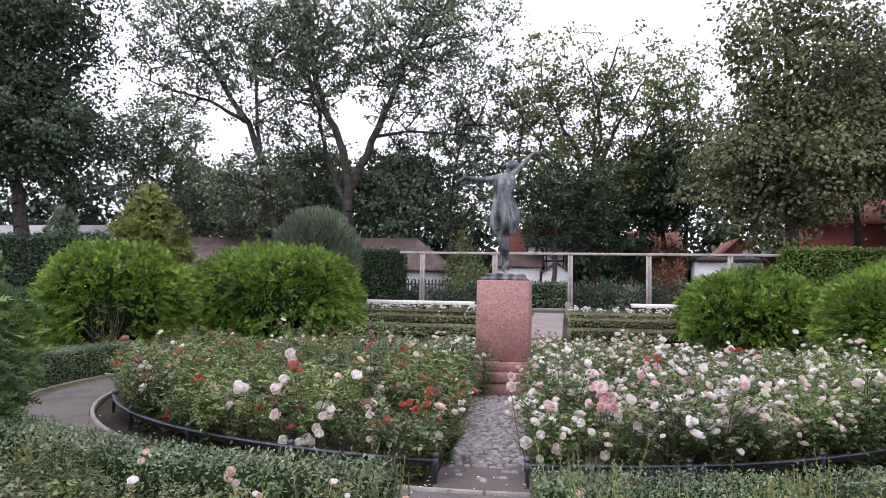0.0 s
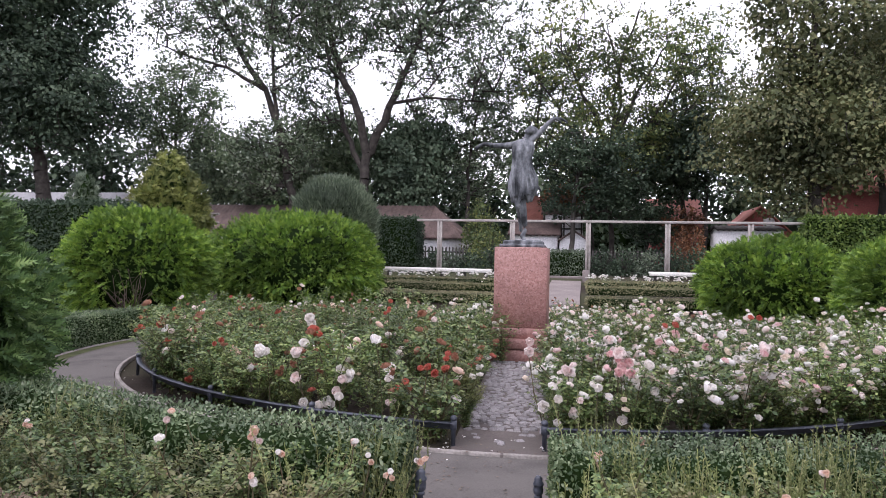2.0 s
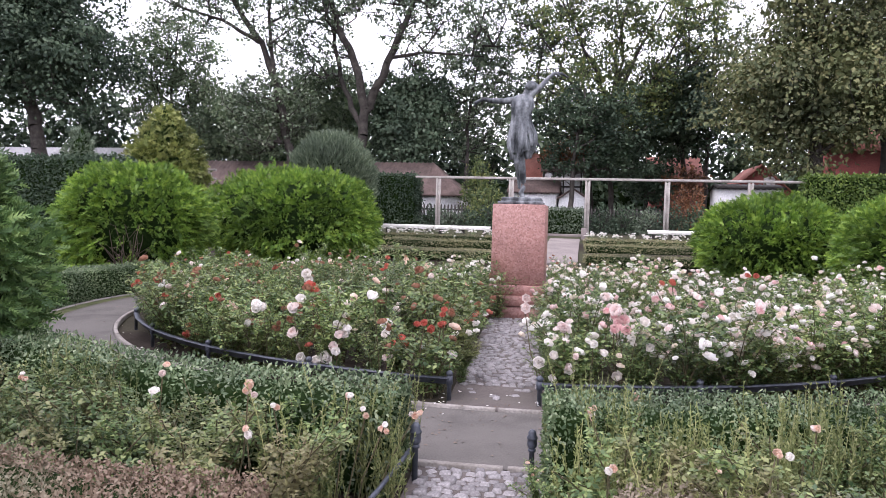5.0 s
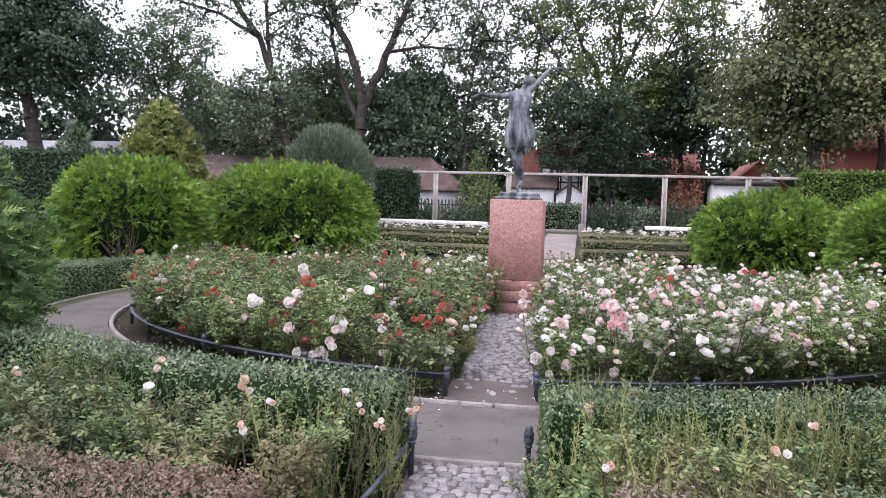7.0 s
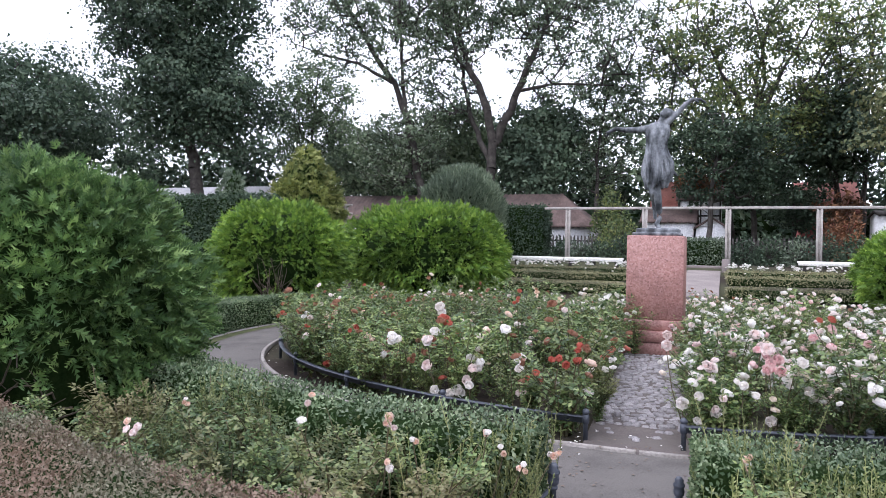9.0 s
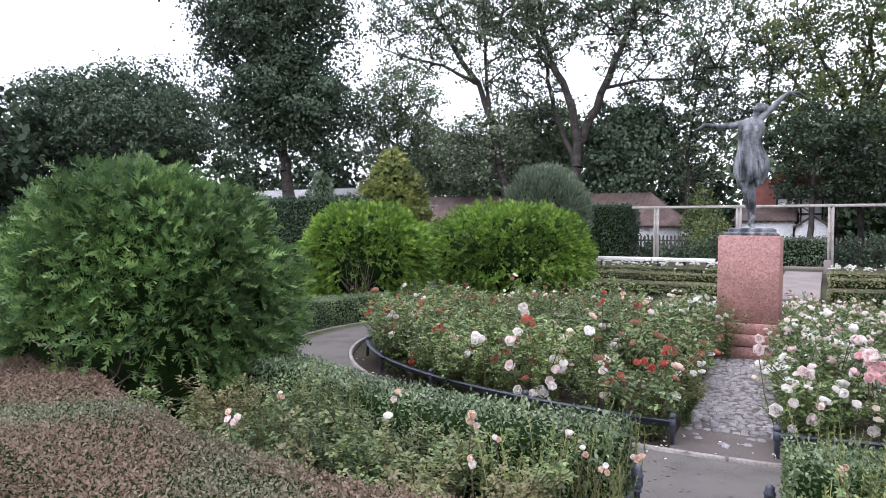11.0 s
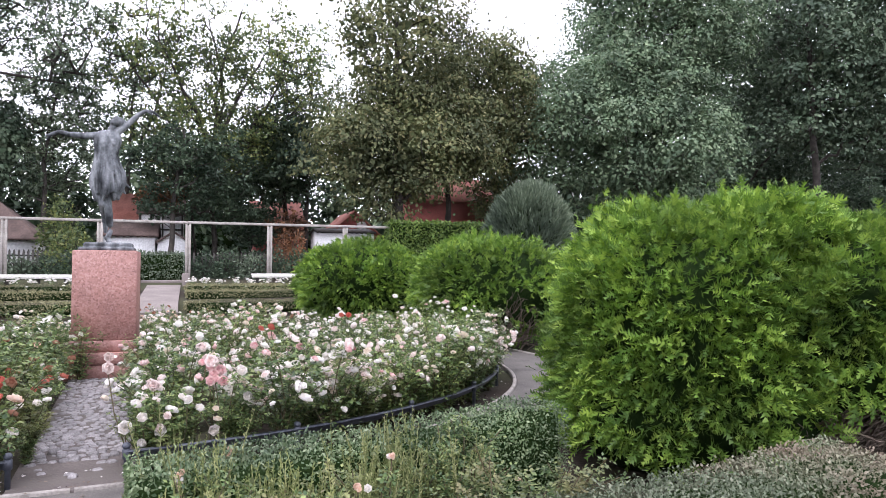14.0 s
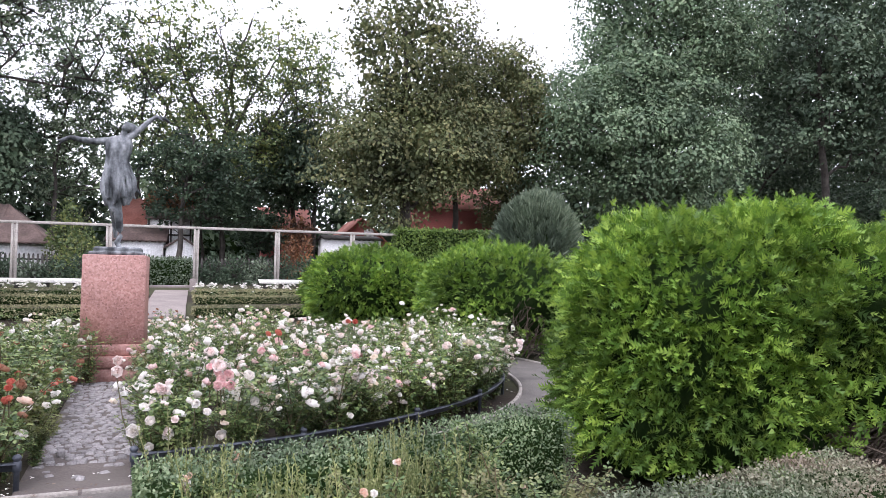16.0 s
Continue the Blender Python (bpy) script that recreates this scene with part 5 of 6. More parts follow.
class Planting:
    """Roses too far off or too low to tell apart, joined."""

    def __init__(self, stock):
        self.stock = [(mesh_arrays(q[0]), mesh_arrays(q[1]), q[2]) for q in stock]
        self.stem, self.leaf, self.petal = Geo(), Geo(), {}

    def add(self, x, y, kind, turn, scale, colours, share, rng):
        c, d = math.cos(math.radians(turn)) * scale, math.sin(math.radians(turn)) * scale
        m = np.array([[c, d, 0], [-d, c, 0], [0, 0, scale]])
        base = np.array([x, y, float(ground_z(x, y))])
        stem, leaf, tips = self.stock[kind]
        self.stem.add(stem[0] @ m + base, stem[1])
        self.leaf.add(leaf[0] @ m + base, leaf[1])
        for p, _ in tips:
            if rng.random() < share:
                col = colours[int(rng.integers(len(colours)))]
                v, f = mesh_arrays(FAR_BLOSSOM[col][int(rng.integers(2))])
                for q in range(int(rng.integers(1, 4))):
                    tilt = np.array(pose(0, 0, 0, *rng.uniform(-40, 40, 2), rng.uniform(0, 360)).to_3x3())
                    self.petal.setdefault(col, Geo()).add(v @ tilt * rng.uniform(0.65, 1.1) + np.asarray(p) @ m + base + rng.normal(0, 0.045, 3), f)

    def done(self, name, label, leaf):
        top = thing(name, label, "roses", kind="stuff")
        tagged(part("stem", self.stem, M["cane"], top), kind="stuff")
        tagged(part("foliage", self.leaf, M[leaf], top), kind="stuff")
        for col, g in self.petal.items():
            tagged(part("blossom", g, PETAL[col], top), kind="stuff")


def fill_beds():
    rng = np.random.default_rng(5)
    spots = []
    tries = 0
    while len(spots) < 345 and tries < 20000:
        tries += 1
        r, a = 5.46 * math.sqrt(rng.random()), rng.uniform(-180, 180)
        x, y = on_ring(r, a)
        if y < PY + 0.3 and (-0.47 if y < 8 else -0.6) < x - path_x(y) < (0.58 if y < 7 else 0.46):
            continue
        if abs(x - PX) < 1.0 and abs(y - PY) < 1.0:
            continue
        if min([math.hypot(x - u, y - v) for u, v in spots], default=9) < 0.44:
            continue
        spots.append((x, y))
    back = Planting(ROSE)
    for x, y in spots:
        right = x > path_x(y)
        k, turn = int(rng.integers(8)), rng.uniform(0, 360)
        if y > 12.2:
            near = right and y < 13.5
            back.add(x, y, k, turn, rng.uniform(0.68, 0.95), ("white", "blush", "cream") if near else (("blush", "peach", "white", "faded") if right else ("white", "white", "cream")), 0.7 if near else 0.42, rng)
            continue
        if right:
            made = rose_bush(x, y, k, turn, rng.uniform(0.82, 1.18), ("white", "white", "blush", "white", "white", "blush", "cream", "white", "blush", "pink"), 0.84 if y < 9.5 else 0.72,
                             "rose bush covered in blush and white blossoms", rng, "roses in the round bed")
        else:
            red = rng.random() < 0.26
            made = rose_bush(x, y, k, turn, rng.uniform(0.78, 1.18), ("red", "faded", "faded") if red else ("faded", "faded", "blush", "peach", "faded"), 0.22,
                             "leafy rose bush with a few red blossoms" if red else "leafy rose bush with a few pale blossoms", rng, "roses in the round bed")
        BUSHES.append((x, y, made))
    back.done("rose_planting", "dense rose planting with small pale blossoms behind the pedestal", "rose_leaf")


fill_beds()


def fill_front():
    """Tangled roses between the two box hedges."""
    rng = np.random.default_rng(6)
    spots = []
    for _ in range(9000):
        r, a = rng.uniform(7.7, 8.68), rng.uniform(-58, 40)
        if -0.6 < a < 7.8:
            continue
        x, y = on_ring(r, a)
        if math.hypot(x - 4.84, y - 4.34) < 2.7 or math.hypot(x + 4.92, y - 3.62) < 1.9:
            continue
        if min([math.hypot(x - u, y - v) for u, v in spots], default=9) < 0.29:
            continue
        spots.append((x, y))
    for x, y in spots:
        made = rose_bush(x, y, int(rng.integers(5)), rng.uniform(0, 360), rng.uniform(0.76, 1.02), ("peach", "white"), 0.02, "leafy low rose bush tangled with weeds", rng, "roses between the hedges", LOW, 0.5)
        BUSHES.append((x, y, made))
    for x, y, big in ((0.46, 3.3, 0.45), (0.4, 2.95, 0.42), (0.5, 2.6, 0.5)):  # shoots that lean over the path beside the gate post
        rose_bush(x, y, 1, 70 * big, big, ("white", "peach"), 0.3, "small leafy rose with pale blossoms beside the gate post", rng, "roses between the hedges", LOW, 0.6)


fill_front()


def rim_roses():
    """Low leafy shoots that fill the edge of the round bed."""
    rng = np.random.default_rng(26)
    low = Planting(LOW)
    for a in np.arange(-84, 84, 3.2):
        if -2.4 < a < 8.6:
            continue
        x, y = on_ring(rng.uniform(5.08, 5.36), a + rng.normal(0, 0.6))
        low.add(x, y, int(rng.integers(5)), rng.uniform(0, 360), rng.uniform(0.6, 0.9), ("white", "cream"), 0.08 if a > 0 else 0.02, rng)
    tall = Planting(ROSE)
    for a in (*np.arange(-86, -22, 3.6), *np.arange(22, 90, 2.7)):
        x, y = on_ring(rng.uniform(5.28, 5.44) if a > 34 else rng.uniform(5.1, 5.3), a)
        tall.add(x, y, int(rng.integers(8)), rng.uniform(0, 360), rng.uniform(0.9, 1.12) if a > 34 else rng.uniform(0.72, 0.95), ("white", "blush", "cream") if a > 0 else ("faded", "peach", "blush"), 0.4 if a > 0 else 0.12, rng)
    tall.done("rose_planting", "rose bushes leaning over the low rail of the bed", "rose_leaf")
    for y in np.arange(5.4, 10.0, 0.34):
        for side, big in ((-0.47 if y < 7 else -0.55, 0.75), (0.47, 0.82)):
            x = path_x(y) + side + rng.normal(0, 0.05)
            low.add(x, y, int(rng.integers(5)), rng.uniform(0, 360), big * rng.uniform(0.65, 1.0), ("white",), 0.05, rng)
    low.done("rose_edging", "low leafy rose shoots along the edge of the bed", "rose_leaf")


rim_roses()


def lone_blossoms(colours, places, seed, cluster=1, size=0.98):
    """Single blossoms on their own stems, each on the bush that stands closest."""
    rng = np.random.default_rng(seed)
    for x, y, z in places:
        y, z = y - 0.13, z + 0.03
        near = sorted(BUSHES, key=lambda b: math.hypot(b[0] - x, b[1] - y))[0]
        inv = near[2].matrix_basis.inverted()
        g = Geo()
        foot, tip = Vector((x * 0.6 + near[0] * 0.4, y * 0.6 + near[1] * 0.4, 0.05)), Vector((x, y, z))
        mid = (foot + tip) / 2 + Vector(rng.normal(0, 0.03, 3))
        tube(g, [inv @ foot, inv @ mid, inv @ tip], [0.006, 0.005, 0.004], 5, False)
        part("stem", g, M["cane"], near[2])
        for q in range(cluster if cluster == 1 else int(rng.integers(2, cluster + 1))):
            where = tip + Vector(rng.normal(0, 0.055 * size, 3) * (q > 0))
            col = colours[int(rng.integers(len(colours)))]
            face = Vector((0.1, -0.75, 0.6)).to_track_quat("Z", "Y").to_matrix().to_4x4()
            m = Matrix.Translation(where) @ face @ pose(0, 0, 0, *rng.uniform(-25, 25, 2), rng.uniform(0, 360)) @ Matrix.Scale(size * rng.uniform(0.8, 1.1), 4)
            part("blossom", BLOSSOM[col][int(rng.integers(2))], PETAL[col], near[2], at=inv @ m)


lone_blossoms(("white", "white", "blush"), [(-1.29, 5.58, 0.78), (-1.09, 5.37, 0.48), (-2.39, 5.62, 0.62), (-2.04, 5.51, 0.64), (-2.19, 6.21, 0.85), (-1.61, 5.46, 0.32), (-2.62, 5.77, 0.42),
              (-2.03, 5.51, 0.41), (-1.5, 5.45, 0.45), (-4.27, 6.86, 0.67)], 71, 3)
lone_blossoms(("white",), [(-1.93, 5.46, 0.2), (-1.78, 5.47, 0.18), (-1.68, 5.46, 0.2), (-0.49, 5.32, 0.34), (-1.59, 5.47, 0.52)], 72)
lone_blossoms(("red",), [(-4.65, 6.95, 0.64), (-4.5, 7.1, 0.66), (-4.2, 6.75, 0.54), (-3.61, 6.3, 0.27), (-0.94, 5.33, 0.46), (-0.73, 5.28, 0.61), (-0.59, 5.37, 0.68), (-1.76, 7.58, 0.9),
              (-1.93, 5.68, 0.8), (-3.07, 5.99, 0.66), (-3.58, 6.27, 0.2), (-0.57, 5.31, 0.61)], 73, 4, 0.66)
lone_blossoms(("white",), [(0.32, 5.39, 0.48), (0.69, 5.4, 0.5), (0.78, 5.47, 0.41), (0.9, 5.49, 0.22), (1.43, 5.69, 0.43), (0.36, 5.36, 0.19), (0.25, 5.31, 0.33)], 74)
lone_blossoms(("white", "blush"), [(0.1, 5.56, 0.75), (0.45, 5.45, 0.61), (1.95, 5.89, 0.43), (1.35, 10.76, 0.85), (2.96, 10.45, 0.8), (1.91, 6.1, 0.7), (1.89, 5.87, 0.6), (3.05, 6.63, 0.52), (2.32, 6.06, 0.61)], 75, 3)
lone_blossoms(("blush", "pink"), [(0.86, 5.66, 0.7), (0.9, 5.55, 0.62), (0.85, 6.11, 0.72), (0.88, 5.6, 0.66)], 76, 3)
lone_blossoms(("red", "pink"), [(1.58, 7.74, 0.85), (2.9, 9.6, 0.85)], 77, 3)
lone_blossoms(("peach", "blush"), [(-1.63, 2.89, 0.62), (-1.01, 2.67, 0.62), (1.65, 2.92, 0.6), (-2.14, 2.09, 0.6)], 78, 6, 0.44)
lone_blossoms(("white", "peach"), [(-0.85, 2.61, 0.58), (-0.54, 2.82, 0.6), (-2.26, 2.63, 0.6), (-0.77, 2.19, 0.6), (-0.32, 2.72, 0.5), (-0.26, 3.09, 0.45), (-0.46, 2.85, 0.5), (0.71, 2.24, 0.55),
              (1.38, 2.51, 0.6), (0.66, 3.21, 0.5), (0.92, 3.73, 0.5)], 79, 4, 0.36)


# ---- weeds among the front roses ----
def weed_meshes(seed, height):
    rng = np.random.default_rng(seed)
    stems, fol = Geo(), Geo()
    for k in range(16):
        a, out = rng.uniform(0, 2 * math.pi), rng.uniform(0.02, 0.2)
        h = height * rng.uniform(0.6, 1.1)
        u = np.linspace(0, 1, 5)[:, None]
        line = np.array([math.cos(a) * out, math.sin(a) * out, h]) * u + rng.normal(0, 0.008, (5, 3))
        line[:, :2] += rng.normal(0, 0.07, 2)
        line[0, 2] = -0.03
        tube(stems, line, np.linspace(0.004, 0.002, 5), 3, False)
        m = int(120 * h)
        s = rng.uniform(0.15, 1.0, m)
        idx = np.minimum((s * 4).astype(int), 3)
        base = line[idx] + (line[idx + 1] - line[idx]) * (s * 4 - idx)[:, None]
        way = unit(scatter_dirs(rng, m) * np.array([1, 1, 0.3]) + np.array([0, 0, 0.75]))
        ln = rng.uniform(0.02, 0.042, m) * (1.2 - 0.6 * s)
        leaves(fol, base, way, scatter_dirs(rng, m), ln, ln * 0.3, 0.1)
    a, b = stems.mesh("stem"), fol.mesh("foliage")
    a.materials.append(M["weed"])
    b.materials.append(M["weed"])
    return a, b


WEED = [weed_meshes(300 + k, (0.72, 0.6, 0.66)[k]) for k in range(3)]


def weeds():
    rng = np.random.default_rng(8)
    patches = [(-0.62, 2.75, 0.1, 2), (-0.64, 3.2, 0.1, 2), (0.62, 2.55, 0.14, 4), (0.85, 3.1, 0.32, 9), (1.55, 2.95, 0.3, 6), (1.95, 3.2, 0.2, 4), (-0.75, 3.15, 0.3, 5), (-1.75, 3.0, 0.35, 3), (-2.6, 2.85, 0.25, 4), (-2.6, 3.3, 0.35, 5), (1.15, 2.6, 0.3, 6)]
    for cx, cy, r, n in patches:
        for _ in range(n):
            x, y = cx + rng.normal(0, r), cy + rng.normal(0, r * 0.7)
            if abs(x - path_x(y)) < 0.42:
                continue
            k = int(rng.integers(3))
            top = thing("weed_clump", "upright yellow-green weeds growing through the rose bed", "weed", pose(x, y, 0, 0, 0, rng.uniform(0, 360)) @ Matrix.Scale(rng.uniform(0.72, 1.0) * (1.12 if cx > 0 else 1.0), 4), "weeds in the beds")
            tagged(part("stem", WEED[k][0], M["weed"], top), kind="stuff")
            part("foliage", WEED[k][1], M["weed"], top)


weeds()


# ---- terrace behind the round bed ----
def straight_hedge(label, x0, x1, y0, y1, height, material, per_m2, size, seed, name="box_hedge"):
    rng = np.random.default_rng(seed)
    gz = float(ground_z(0, (y0 + y1) / 2))
    top = thing(name, label, "hedge", pose((x0 + x1) / 2, (y0 + y1) / 2, gz))
    w, d = x1 - x0, y1 - y0
    # box coloured near-black to paint the hedge's inner shade
    part("core", put_box(Geo(), (0, 0, height / 2 - 0.05), (w - 0.08, d - 0.08, height + 0.04), 0.03), M["core"], top, "plain inner block coloured near-black for the shade within")
    areas = np.array([w * d, w * height, w * height, d * height, d * height])
    n = int(areas.sum() * per_m2)
    f = rng.choice(5, n, p=areas / areas.sum())
    u, v = rng.uniform(-0.5, 0.5, n), rng.uniform(-0.5, 0.5, n)
    outs = np.array([(0, 0, 1.0), (0, -1, 0), (0, 1, 0), (-1, 0, 0), (1, 0, 0)])[f]
    x = np.where(f < 3, u * w, np.where(f == 3, -w / 2, w / 2))
    y = np.where(f == 0, v * d, np.where(f == 1, -d / 2, np.where(f == 2, d / 2, u * d)))
    z = np.where(f == 0, height, (v + 0.5) * height)
    p = np.stack([x, y, z], -1) + outs * rng.normal(0, size * 0.5, (n, 1))
    p += outs * (0.03 * bumps(p, 2.0, seed))[:, None]
    ln = size * rng.uniform(0.7, 1.4, n)
    g = Geo()
    leaves(g, p, unit(outs * 0.6 + scatter_dirs(rng, n)), unit(outs + scatter_dirs(rng, n) * 0.7), ln, ln * 0.6, 0.2)
    part("foliage", g, material, top)
    return top


for k, (yy, hh) in enumerate(((18.7, 0.22), (20.4, 0.2), (22.2, 0.2))):
    straight_hedge("very low clipped hedge strip edging the terrace bed", -7.4, -0.75, yy, yy + 0.35, hh, M["row"], 1000, 0.045, 401 + k)
    straight_hedge("very low clipped hedge strip edging the terrace bed", 0.6, 6.6, yy, yy + 0.35, hh, M["row"], 1000, 0.045, 411 + k)
straight_hedge("tall clipped dark green hedge at the end of the trellis", -8.1, -6.2, 26.4, 27.6, 2.15, M["dark"], 420, 0.09, 421, "hedge")
straight_hedge("dark green clipped hedge behind the thuja bushes", -16.5, -12.2, 16.3, 17.3, 3.0, M["dark"], 520, 0.09, 422, "hedge")
straight_hedge("tall hedge overgrown with bright green creeper", 7.9, 12.5, 24.6, 25.4, 2.2, M["ivy"], 520, 0.1, 423, "hedge")

slab = Geo()
v = []
for y, z in ((18.6, 0.42), (19.3, 0.665), (24.3, 1.0)):
    v += [(-0.62, y, z + 0.012), (0.42, y, z + 0.012)]
slab.add(v, [(0, 1, 3, 2), (2, 3, 5, 4)])
slab.add(np.array(v) - np.array([0, 0, 0.12]), [(0, 1, 3, 2), (2, 3, 5, 4)])
slab.add(np.array([v[0], v[1]] + [(a, b, c - 0.12) for a, b, c in v[:2]]), [(0, 1, 3, 2)])
tagged(part("pavement", slab, M["slab"]), "pale paved walk leading up to the steps", "path", kind="structure")
stairs = thing("steps", "two pale stone steps with a block at the side", "steps", pose(-0.1, 24.4, 0.9))
for k in range(2):
    part("step", put_box(Geo(), (0, 0.15 + 0.32 * k + 0.2, 0.06 + 0.135 * k), (1.5, 0.4, 0.135), 0.012), M["slab"], stairs)
part("cheek_block", put_box(Geo(), (0.66, 0.0, 0.2), (0.22, 0.4, 0.6), 0.012), M["slab"], stairs)
part("cheek_block", put_box(Geo(), (-0.86, 0.0, 0.2), (0.22, 0.4, 0.6), 0.012), M["slab"], stairs)


def bench(x0, x1, y, z):
    gz = float(ground_z(0, y))
    top = thing("bench", "long white-painted board bench on low dark supports", "bench", pose((x0 + x1) / 2, y, gz), "white benches")
    w = x1 - x0
    for d in (-0.11, 0.11):
        part("slat", put_box(Geo(), (0, d, z - gz - 0.03), (w, 0.19, 0.06), 0.008), M["white"], top)
    part("slat", put_box(Geo(), (0, -0.2, z - gz - 0.07), (w, 0.03, 0.13), 0.006), M["white"], top)
    for k in range(3):
        part("leg", put_box(Geo(), ((k - 1) * w * 0.4, 0, (z - gz) / 2 - 0.07), (0.1, 0.34, z - gz - 0.05), 0.01), M["dark_wood"], top)


bench(-6.78, -4.82, 24.1, 1.36)
bench(-4.79, -2.76, 24.1, 1.36)
bench(2.7, 4.75, 24.1, 1.40)


def terrace_roses():
    """Low rose plantings on the terrace, too many and too small to count."""
    rng = np.random.default_rng(9)
    stock = [(mesh_arrays(r[1]), r[2]) for r in ROSE[:4]]
    bloom = mesh_arrays(FAR_BLOSSOM["white"][0])
    fol, flo = Geo(), Geo()
    for x0, x1 in ((-7.2, -0.9), (0.75, 6.4)):
        for yy, share in ((23.1, 0.8), (23.45, 0.8), (23.8, 0.7), (21.4, 0.1)):
            x = x0
            while x < x1:
                y, c, w = yy + rng.normal(0, 0.12), rng.uniform(0.34, 0.46), rng.uniform(0, 6.3)
                m = np.array([[math.cos(w), math.sin(w), 0], [-math.sin(w), math.cos(w), 0], [0, 0, 1]]) * c
                base = np.array([x, y, float(ground_z(x, y))])
                (v, f), tips = stock[int(rng.integers(4))]
                keep = rng.random(len(v) // 4) < 0.4
                q = v.reshape(-1, 4, 3)[keep].reshape(-1, 3) * np.array([1, 1, 1.0])
                i = np.arange(len(q) // 4)[:, None] * 4
                fol.add(q @ m * 1.0 + base, np.concatenate([i + np.array([[0, 1, 2]]), i + np.array([[0, 2, 3]])]))
                for p, d in tips:
                    if rng.random() < share:
                        flo.add(bloom[0] * rng.uniform(0.6, 1.15) + (p @ m + base + rng.normal(0, 0.02, 3)), bloom[1])
                x += rng.uniform(0.4, 0.58)
    top = thing("terrace_roses", "low rose plantings with many small white blossoms on the terrace", "roses", kind="stuff")
    tagged(part("foliage", fol, M["rose_leaf"], top), kind="stuff")
    tagged(part("blossoms", flo, PETAL["white"], top), kind="stuff")


terrace_roses()


# ---- loose shrubs behind the trellis ----
def shrub(label, x, y, radius, height, leaf, count, size, seed):
    rng = np.random.default_rng(seed)
    gz = float(ground_z(x, y))
    top = thing("shrub", label, "shrub", pose(x, y, gz), "shrubs behind the trellis")
    g = Geo()
    for k in range(14):
        a = rng.uniform(0, 2 * math.pi)
        e = np.array([math.cos(a) * radius * 0.8, math.sin(a) * radius * 0.8, height * rng.uniform(0.6, 0.95)])
        tube(g, [(0, 0, -0.05), e * (0.3, 0.3, 0.55), e], [0.02, 0.014, 0.006], 4, False)
    part("stem", g, M["bark"], top)
    d = scatter_dirs(rng, count)
    d[:, 2] = np.abs(d[:, 2]) * 1.0
    p = d * (rng.random(count) ** 0.35)[:, None] * (1 + 0.25 * bumps(d, 4.0, seed))[:, None] * np.array([radius, radius, height])
    p[:, 2] = np.maximum(p[:, 2], 0.05)
    ln = size * rng.uniform(0.6, 1.4, count)
    f = Geo()
    leaves(f, p, unit(scatter_dirs(rng, count) + d * 0.6), unit(scatter_dirs(rng, count) + np.array([0, 0, 1.0])), ln, ln * 0.55, 0.15)
    part("foliage", f, M[leaf], top)
    return top


SHRUB = "loose dark green shrub behind the trellis fence"
rngs = np.random.default_rng(10)
for k, x in enumerate(np.arange(-5.6, 8.2, 0.85)):
    if -0.7 < x < 0.5:
        continue
    shrub(SHRUB, x, 26.3 + rngs.uniform(-0.3, 0.6), 0.6, rngs.uniform(0.75, 1.15), ("dark", "willow", "dark")[k % 3], 900, 0.11, 500 + k)
straight_hedge("grey-green clipped block of shrubs at the top of the steps", -1.6, 0.5, 26.0, 26.5, 0.9, M["willow"], 500, 0.08, 530, "hedge")
straight_hedge("dark leafy undergrowth along the far tree belt", -96.0, 86.0, 53.6, 54.4, 3.4, M["dark"], 22, 0.6, 535, "far_hedge")
shrub("rusty brown shrub before the red house", 5.2, 33.0, 0.9, 2.3, "rust", 2200, 0.16, 531)
shrub("rusty brown shrub before the white annexe", -4.2, 34.0, 1.3, 2.2, "yellow", 2200, 0.16, 532)
tree("small wine-red leaved tree beside the cottage", "rust", [([(0.9, 45.8, 3.0), (0.8, 45.8, 5.5), (0.6, 45.8, 7.0)], 0.12, 0.05)], [(-1.2, 44.0, 5.95, 1.3, 0.9, 0.7, 40), (0.6, 44.4, 6.5, 1.4, 1.0, 0.8, 40)], 0.18, 40, 0.45, 90)
shrub("yellow-green leafy shrub at the end of the outbuilding", -5.2, 37.2, 1.1, 4.0, "yellow", 3200, 0.18, 534)


# ---- belt of far trees ----
def far_belt():
    makers = []
    for k, leaf in enumerate(("dark", "dark", "light")):
        x, y = (-48.0, -23.0, -4.0)[k], (57.0, 58.0, 60.0)[k]
        makers.append((tree("far dark tree in the belt behind the houses", leaf, [([(x, y, 3.0), (x + 0.2, y, 6.0), (x, y, 10.0)], 0.25, 0.08)],
                            [(x, y, 7.4, 4.8, 3.4, 5.4, 200), (x + 1, y, 4.0, 4.6, 3.2, 3.0, 90)], 0.6, 11, 1.0, 80 + k), x, y))
    rng = np.random.default_rng(12)
    for k, x in enumerate(np.arange(-94, 84, 6.4)):
        src, sx, sy = makers[k % 3 if rng.random() < 0.8 else 0]
        y = 57 + rng.uniform(-2, 5)
        if abs(x - sx) < 3:
            continue
        copy_thing(src, pose(x, y, float(ground_z(x, y)), 0, 0, rng.uniform(0, 360)) @ Matrix.Scale(1.0, 4))
    for k, (x, y) in enumerate(((-72, 50), (-79, 44), (-84, 36), (-90, 46), (-97, 38), (-104, 48), (-112, 40), (-66, 33), (-74, 25), (-84, 22), (-92, 12))):
        copy_thing(makers[k % 2][0], pose(x, y, float(ground_z(x, y)), 0, 0, 67 * k) @ Matrix.Scale(1.05 + 0.1 * (k % 4), 4))


far_belt()


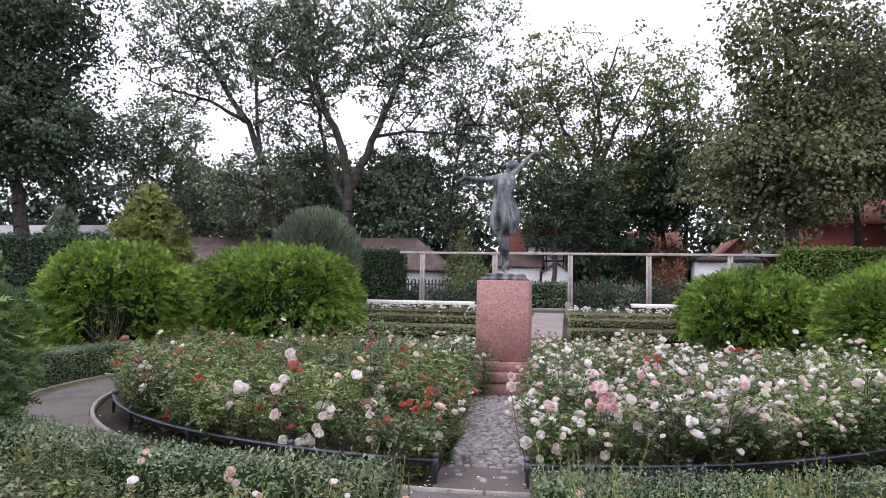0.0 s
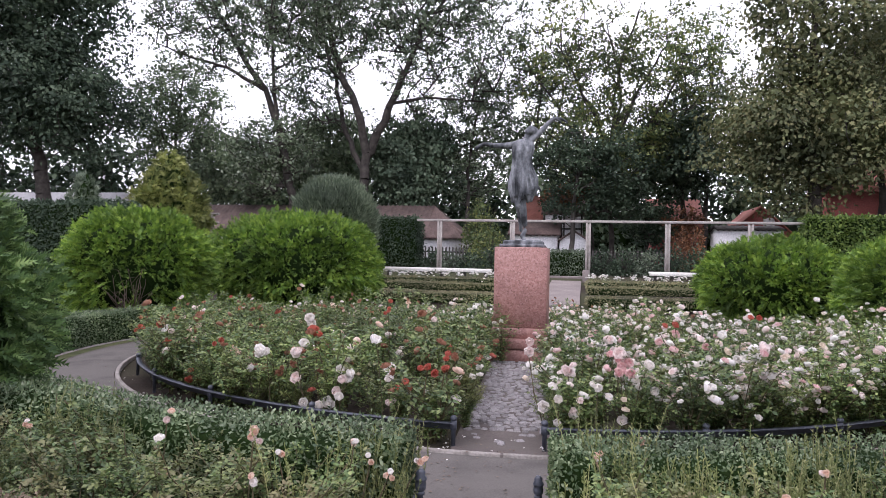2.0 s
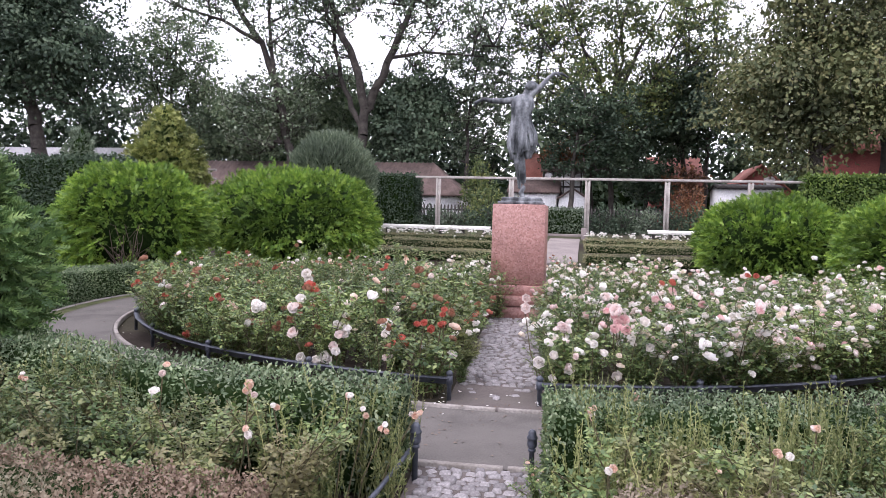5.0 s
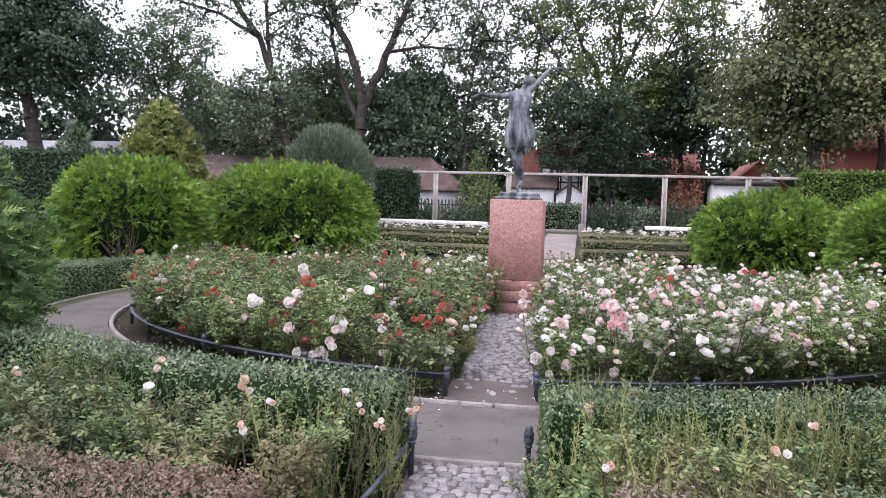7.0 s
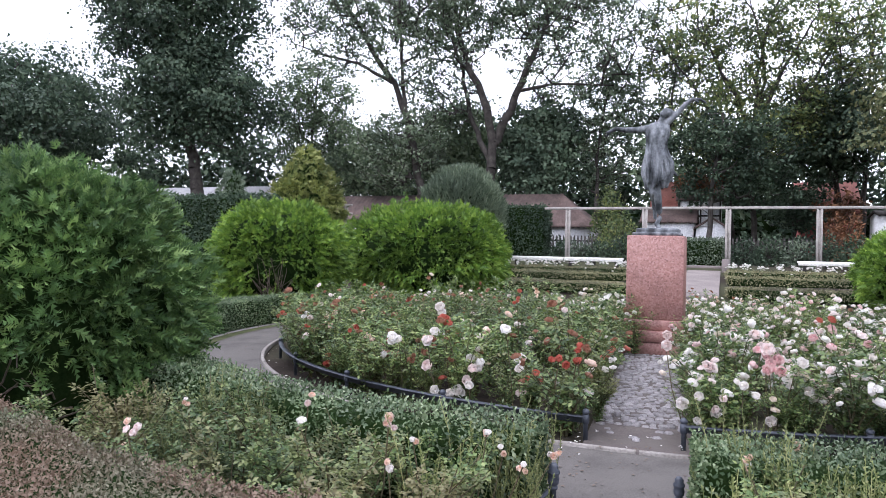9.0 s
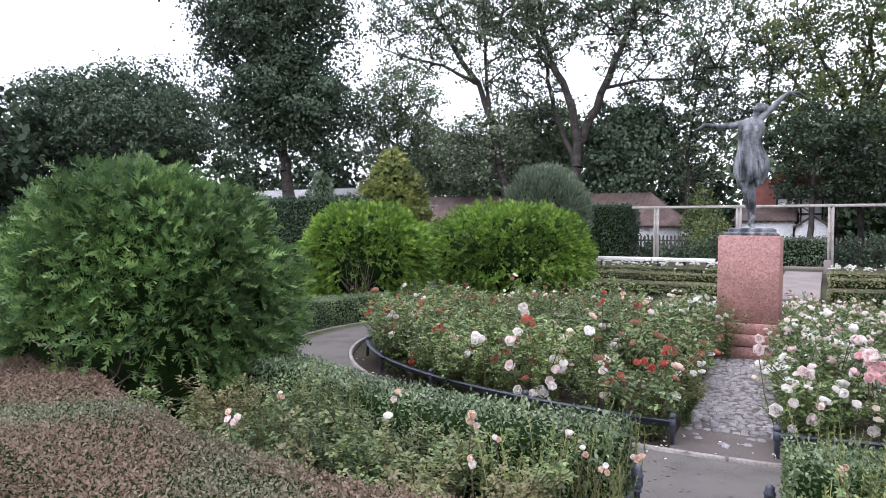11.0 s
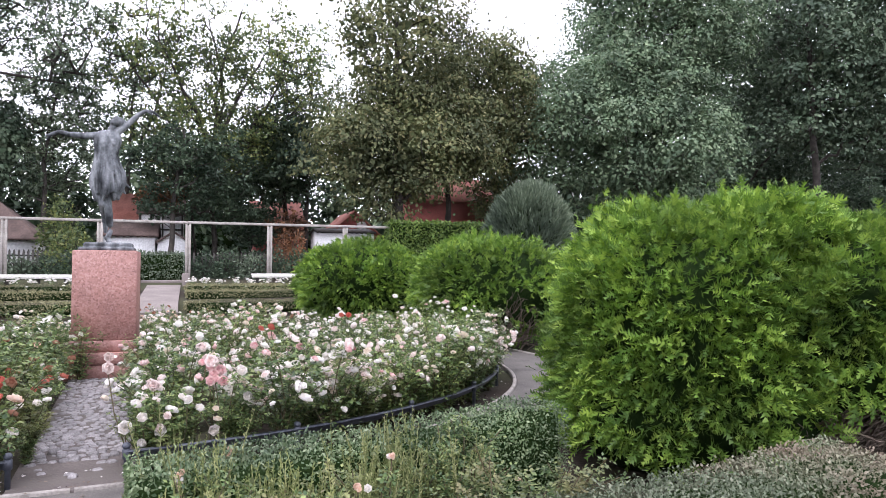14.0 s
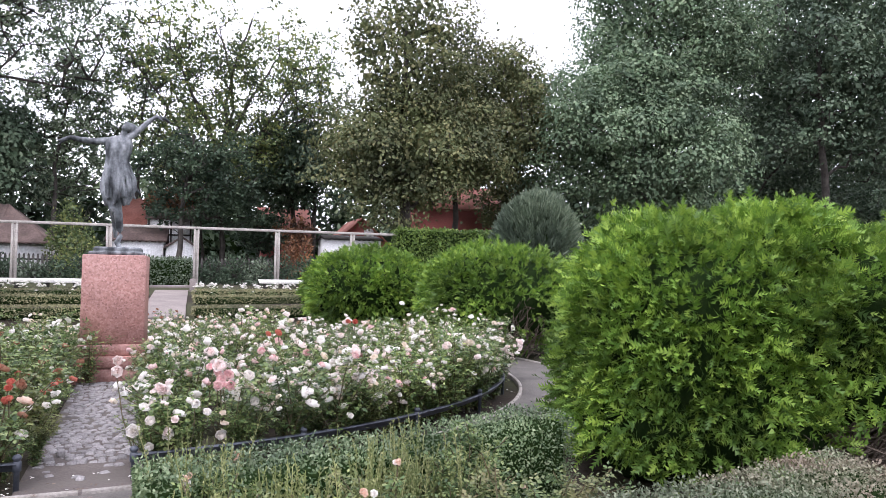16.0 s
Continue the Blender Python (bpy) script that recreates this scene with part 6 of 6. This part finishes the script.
# ---- gate posts and near rails ----
def gate_post(x, y, tall, lean=0.0):
    top = thing("gate_post", "short blue-black iron post with a ribbed ball top", "post", pose(x, y, 0, lean, 0, 0) @ Matrix.Scale(tall, 4), "gate posts")
    g = Geo()
    lathe(g, [(0.0, -0.1), (0.018, -0.1), (0.018, 0.2), (0.026, 0.205), (0.026, 0.22), (0.018, 0.225)], 12)
    part("shaft", g, M["iron"], top, smooth=True)
    g = Geo()
    lathe(g, [(0.018, 0.222), (0.03, 0.235), (0.034, 0.26), (0.03, 0.285), (0.036, 0.29), (0.036, 0.3), (0.026, 0.315), (0.028, 0.33), (0.016, 0.348), (0.0, 0.352)], 14)
    part("knob", g, M["iron"], top, smooth=True)


gate_post(-0.33, 3.27, 1.0)
gate_post(0.33, 3.46, 0.89)
near_rail = thing("path_rail", "low dark iron rail along the cobbled path edge", "railing", pose(0, 0, 0))
part("bar", tube(Geo(), [(-0.36, 3.26, 0.19), (-0.39, 2.7, 0.15), (-0.44, 2.0, 0.15)], 0.013, 8), M["iron"], near_rail)
part("post", tube(Geo(), [(-0.42, 2.02, -0.1), (-0.42, 2.02, 0.24)], 0.016, 8), M["iron"], near_rail)


# ---- setts of the straight path, laid last ----
def setts():
    rng = np.random.default_rng(14)
    meshes = []
    for k in range(6):
        v, f = bevel_box((0.062 + 0.009 * (k % 3), 0.056 + 0.006 * (k // 2), 0.05), 0.011)
        v = v + rng.normal(0, 0.003, v.shape)
        me = Geo().add(v, f).mesh("sett")
        me.materials.append(M["cobble"])
        meshes.append((me, v, f))
    bed = Geo()
    ys = np.linspace(1.6, 10.3, 40)
    v = []
    for y in ys:
        v += [(path_x(y) - 0.42, y, 0.006), (path_x(y) + 0.42, y, 0.006)]
    i = np.arange(len(ys) - 1) * 2
    bed.add(v, np.stack([i, i + 1, i + 3, i + 2], -1))
    floor_ = tagged(part("pavement", bed, M["walk"]), "narrow path of worn granite setts sunk in soil", "path", kind="structure")
    rest, made = Geo(), 0
    for y in np.arange(2.4, 10.25, 0.07):
        if 3.58 < y < 5.0:
            continue
        off = rng.uniform(0, 0.09)
        for x in np.arange(-0.38 + off, 0.38, 0.076):
            worn = bumps(np.array([[x, y, 0.0]]), 2.2, 3.0)[0]
            if 5.0 <= y < 5.75 and (rng.random() < 0.85 or x > 0.28):
                continue
            if y > 5.7 and rng.random() < 0.2 + 0.45 * (worn > 0.15) * (abs(x) < 0.3):
                continue
            k = int(rng.integers(6))
            px, py, pz = path_x(y) + x + rng.normal(0, 0.007), y + rng.normal(0, 0.007), -0.007 + rng.normal(0, 0.006)
            turn = rng.normal(0, 14)
            if made < 300:
                part("sett", meshes[k][0], M["cobble"], floor_, at=pose(px, py, pz, rng.normal(0, 2), rng.normal(0, 2), turn))
                made += 1
            else:
                c, s = math.cos(math.radians(turn)), math.sin(math.radians(turn))
                rest.add(meshes[k][1] @ np.array([[c, s, 0], [-s, c, 0], [0, 0, 1]]) + np.array([px, py, pz]), meshes[k][2])
    if rest.n:
        tagged(part("setts", rest, M["cobble"], floor_), kind="stuff")


setts()


# ---- moss along the path edge, fallen petals and leaves ----
ring_sheet("verge", 6.84, 7.045, -112, -46, 0.019, M["moss"], "mossy strip along the outer path edge", "verge")


def litter():
    rng = np.random.default_rng(15)
    for name, label, n, mats in (("petal_litter", "fallen pale petals scattered on soil and path", 200, PETAL["white"]), ("leaf_litter", "small dry brown leaves scattered on the path", 900, M["twig"])):
        r, a = rng.uniform(5.3, 7.0, n), np.where(rng.random(n) < 0.6, rng.uniform(-30, 40, n), rng.uniform(-110, 110, n))
        if name == "petal_litter":
            r = np.where(rng.random(n) < 0.95, rng.uniform(5.25, 5.75, n), r)
        x, y = on_ring(r, a)
        z = np.where((r > 5.7) & (r < 5.8), 0.042, np.where(r >= 5.8, 0.02, 0.03))
        d = scatter_dirs(rng, n) * np.array([1, 1, 0.12])
        ln = rng.uniform(0.018, 0.038, n)
        g = Geo()
        leaves(g, np.stack([x, y, z], -1), d, np.tile([0, 0, 1.0], (n, 1)) + scatter_dirs(rng, n) * 0.2, ln, ln * 0.7, 0.15)
        tagged(part(name, g, mats), label, "litter", kind="stuff")


litter()

# leafy rose leaning on the pedestal foot
for px_, py_, sc_ in ((-1.02, 10.02, 1.3), (-0.7, 10.1, 0.95), (-1.1, 9.5, 1.1)):
    rose_bush(px_, py_, 2, 40 * sc_, sc_, ("white",), 0.1, "tall leafy rose bush leaning on the pedestal foot", np.random.default_rng(16), "roses in the round bed")
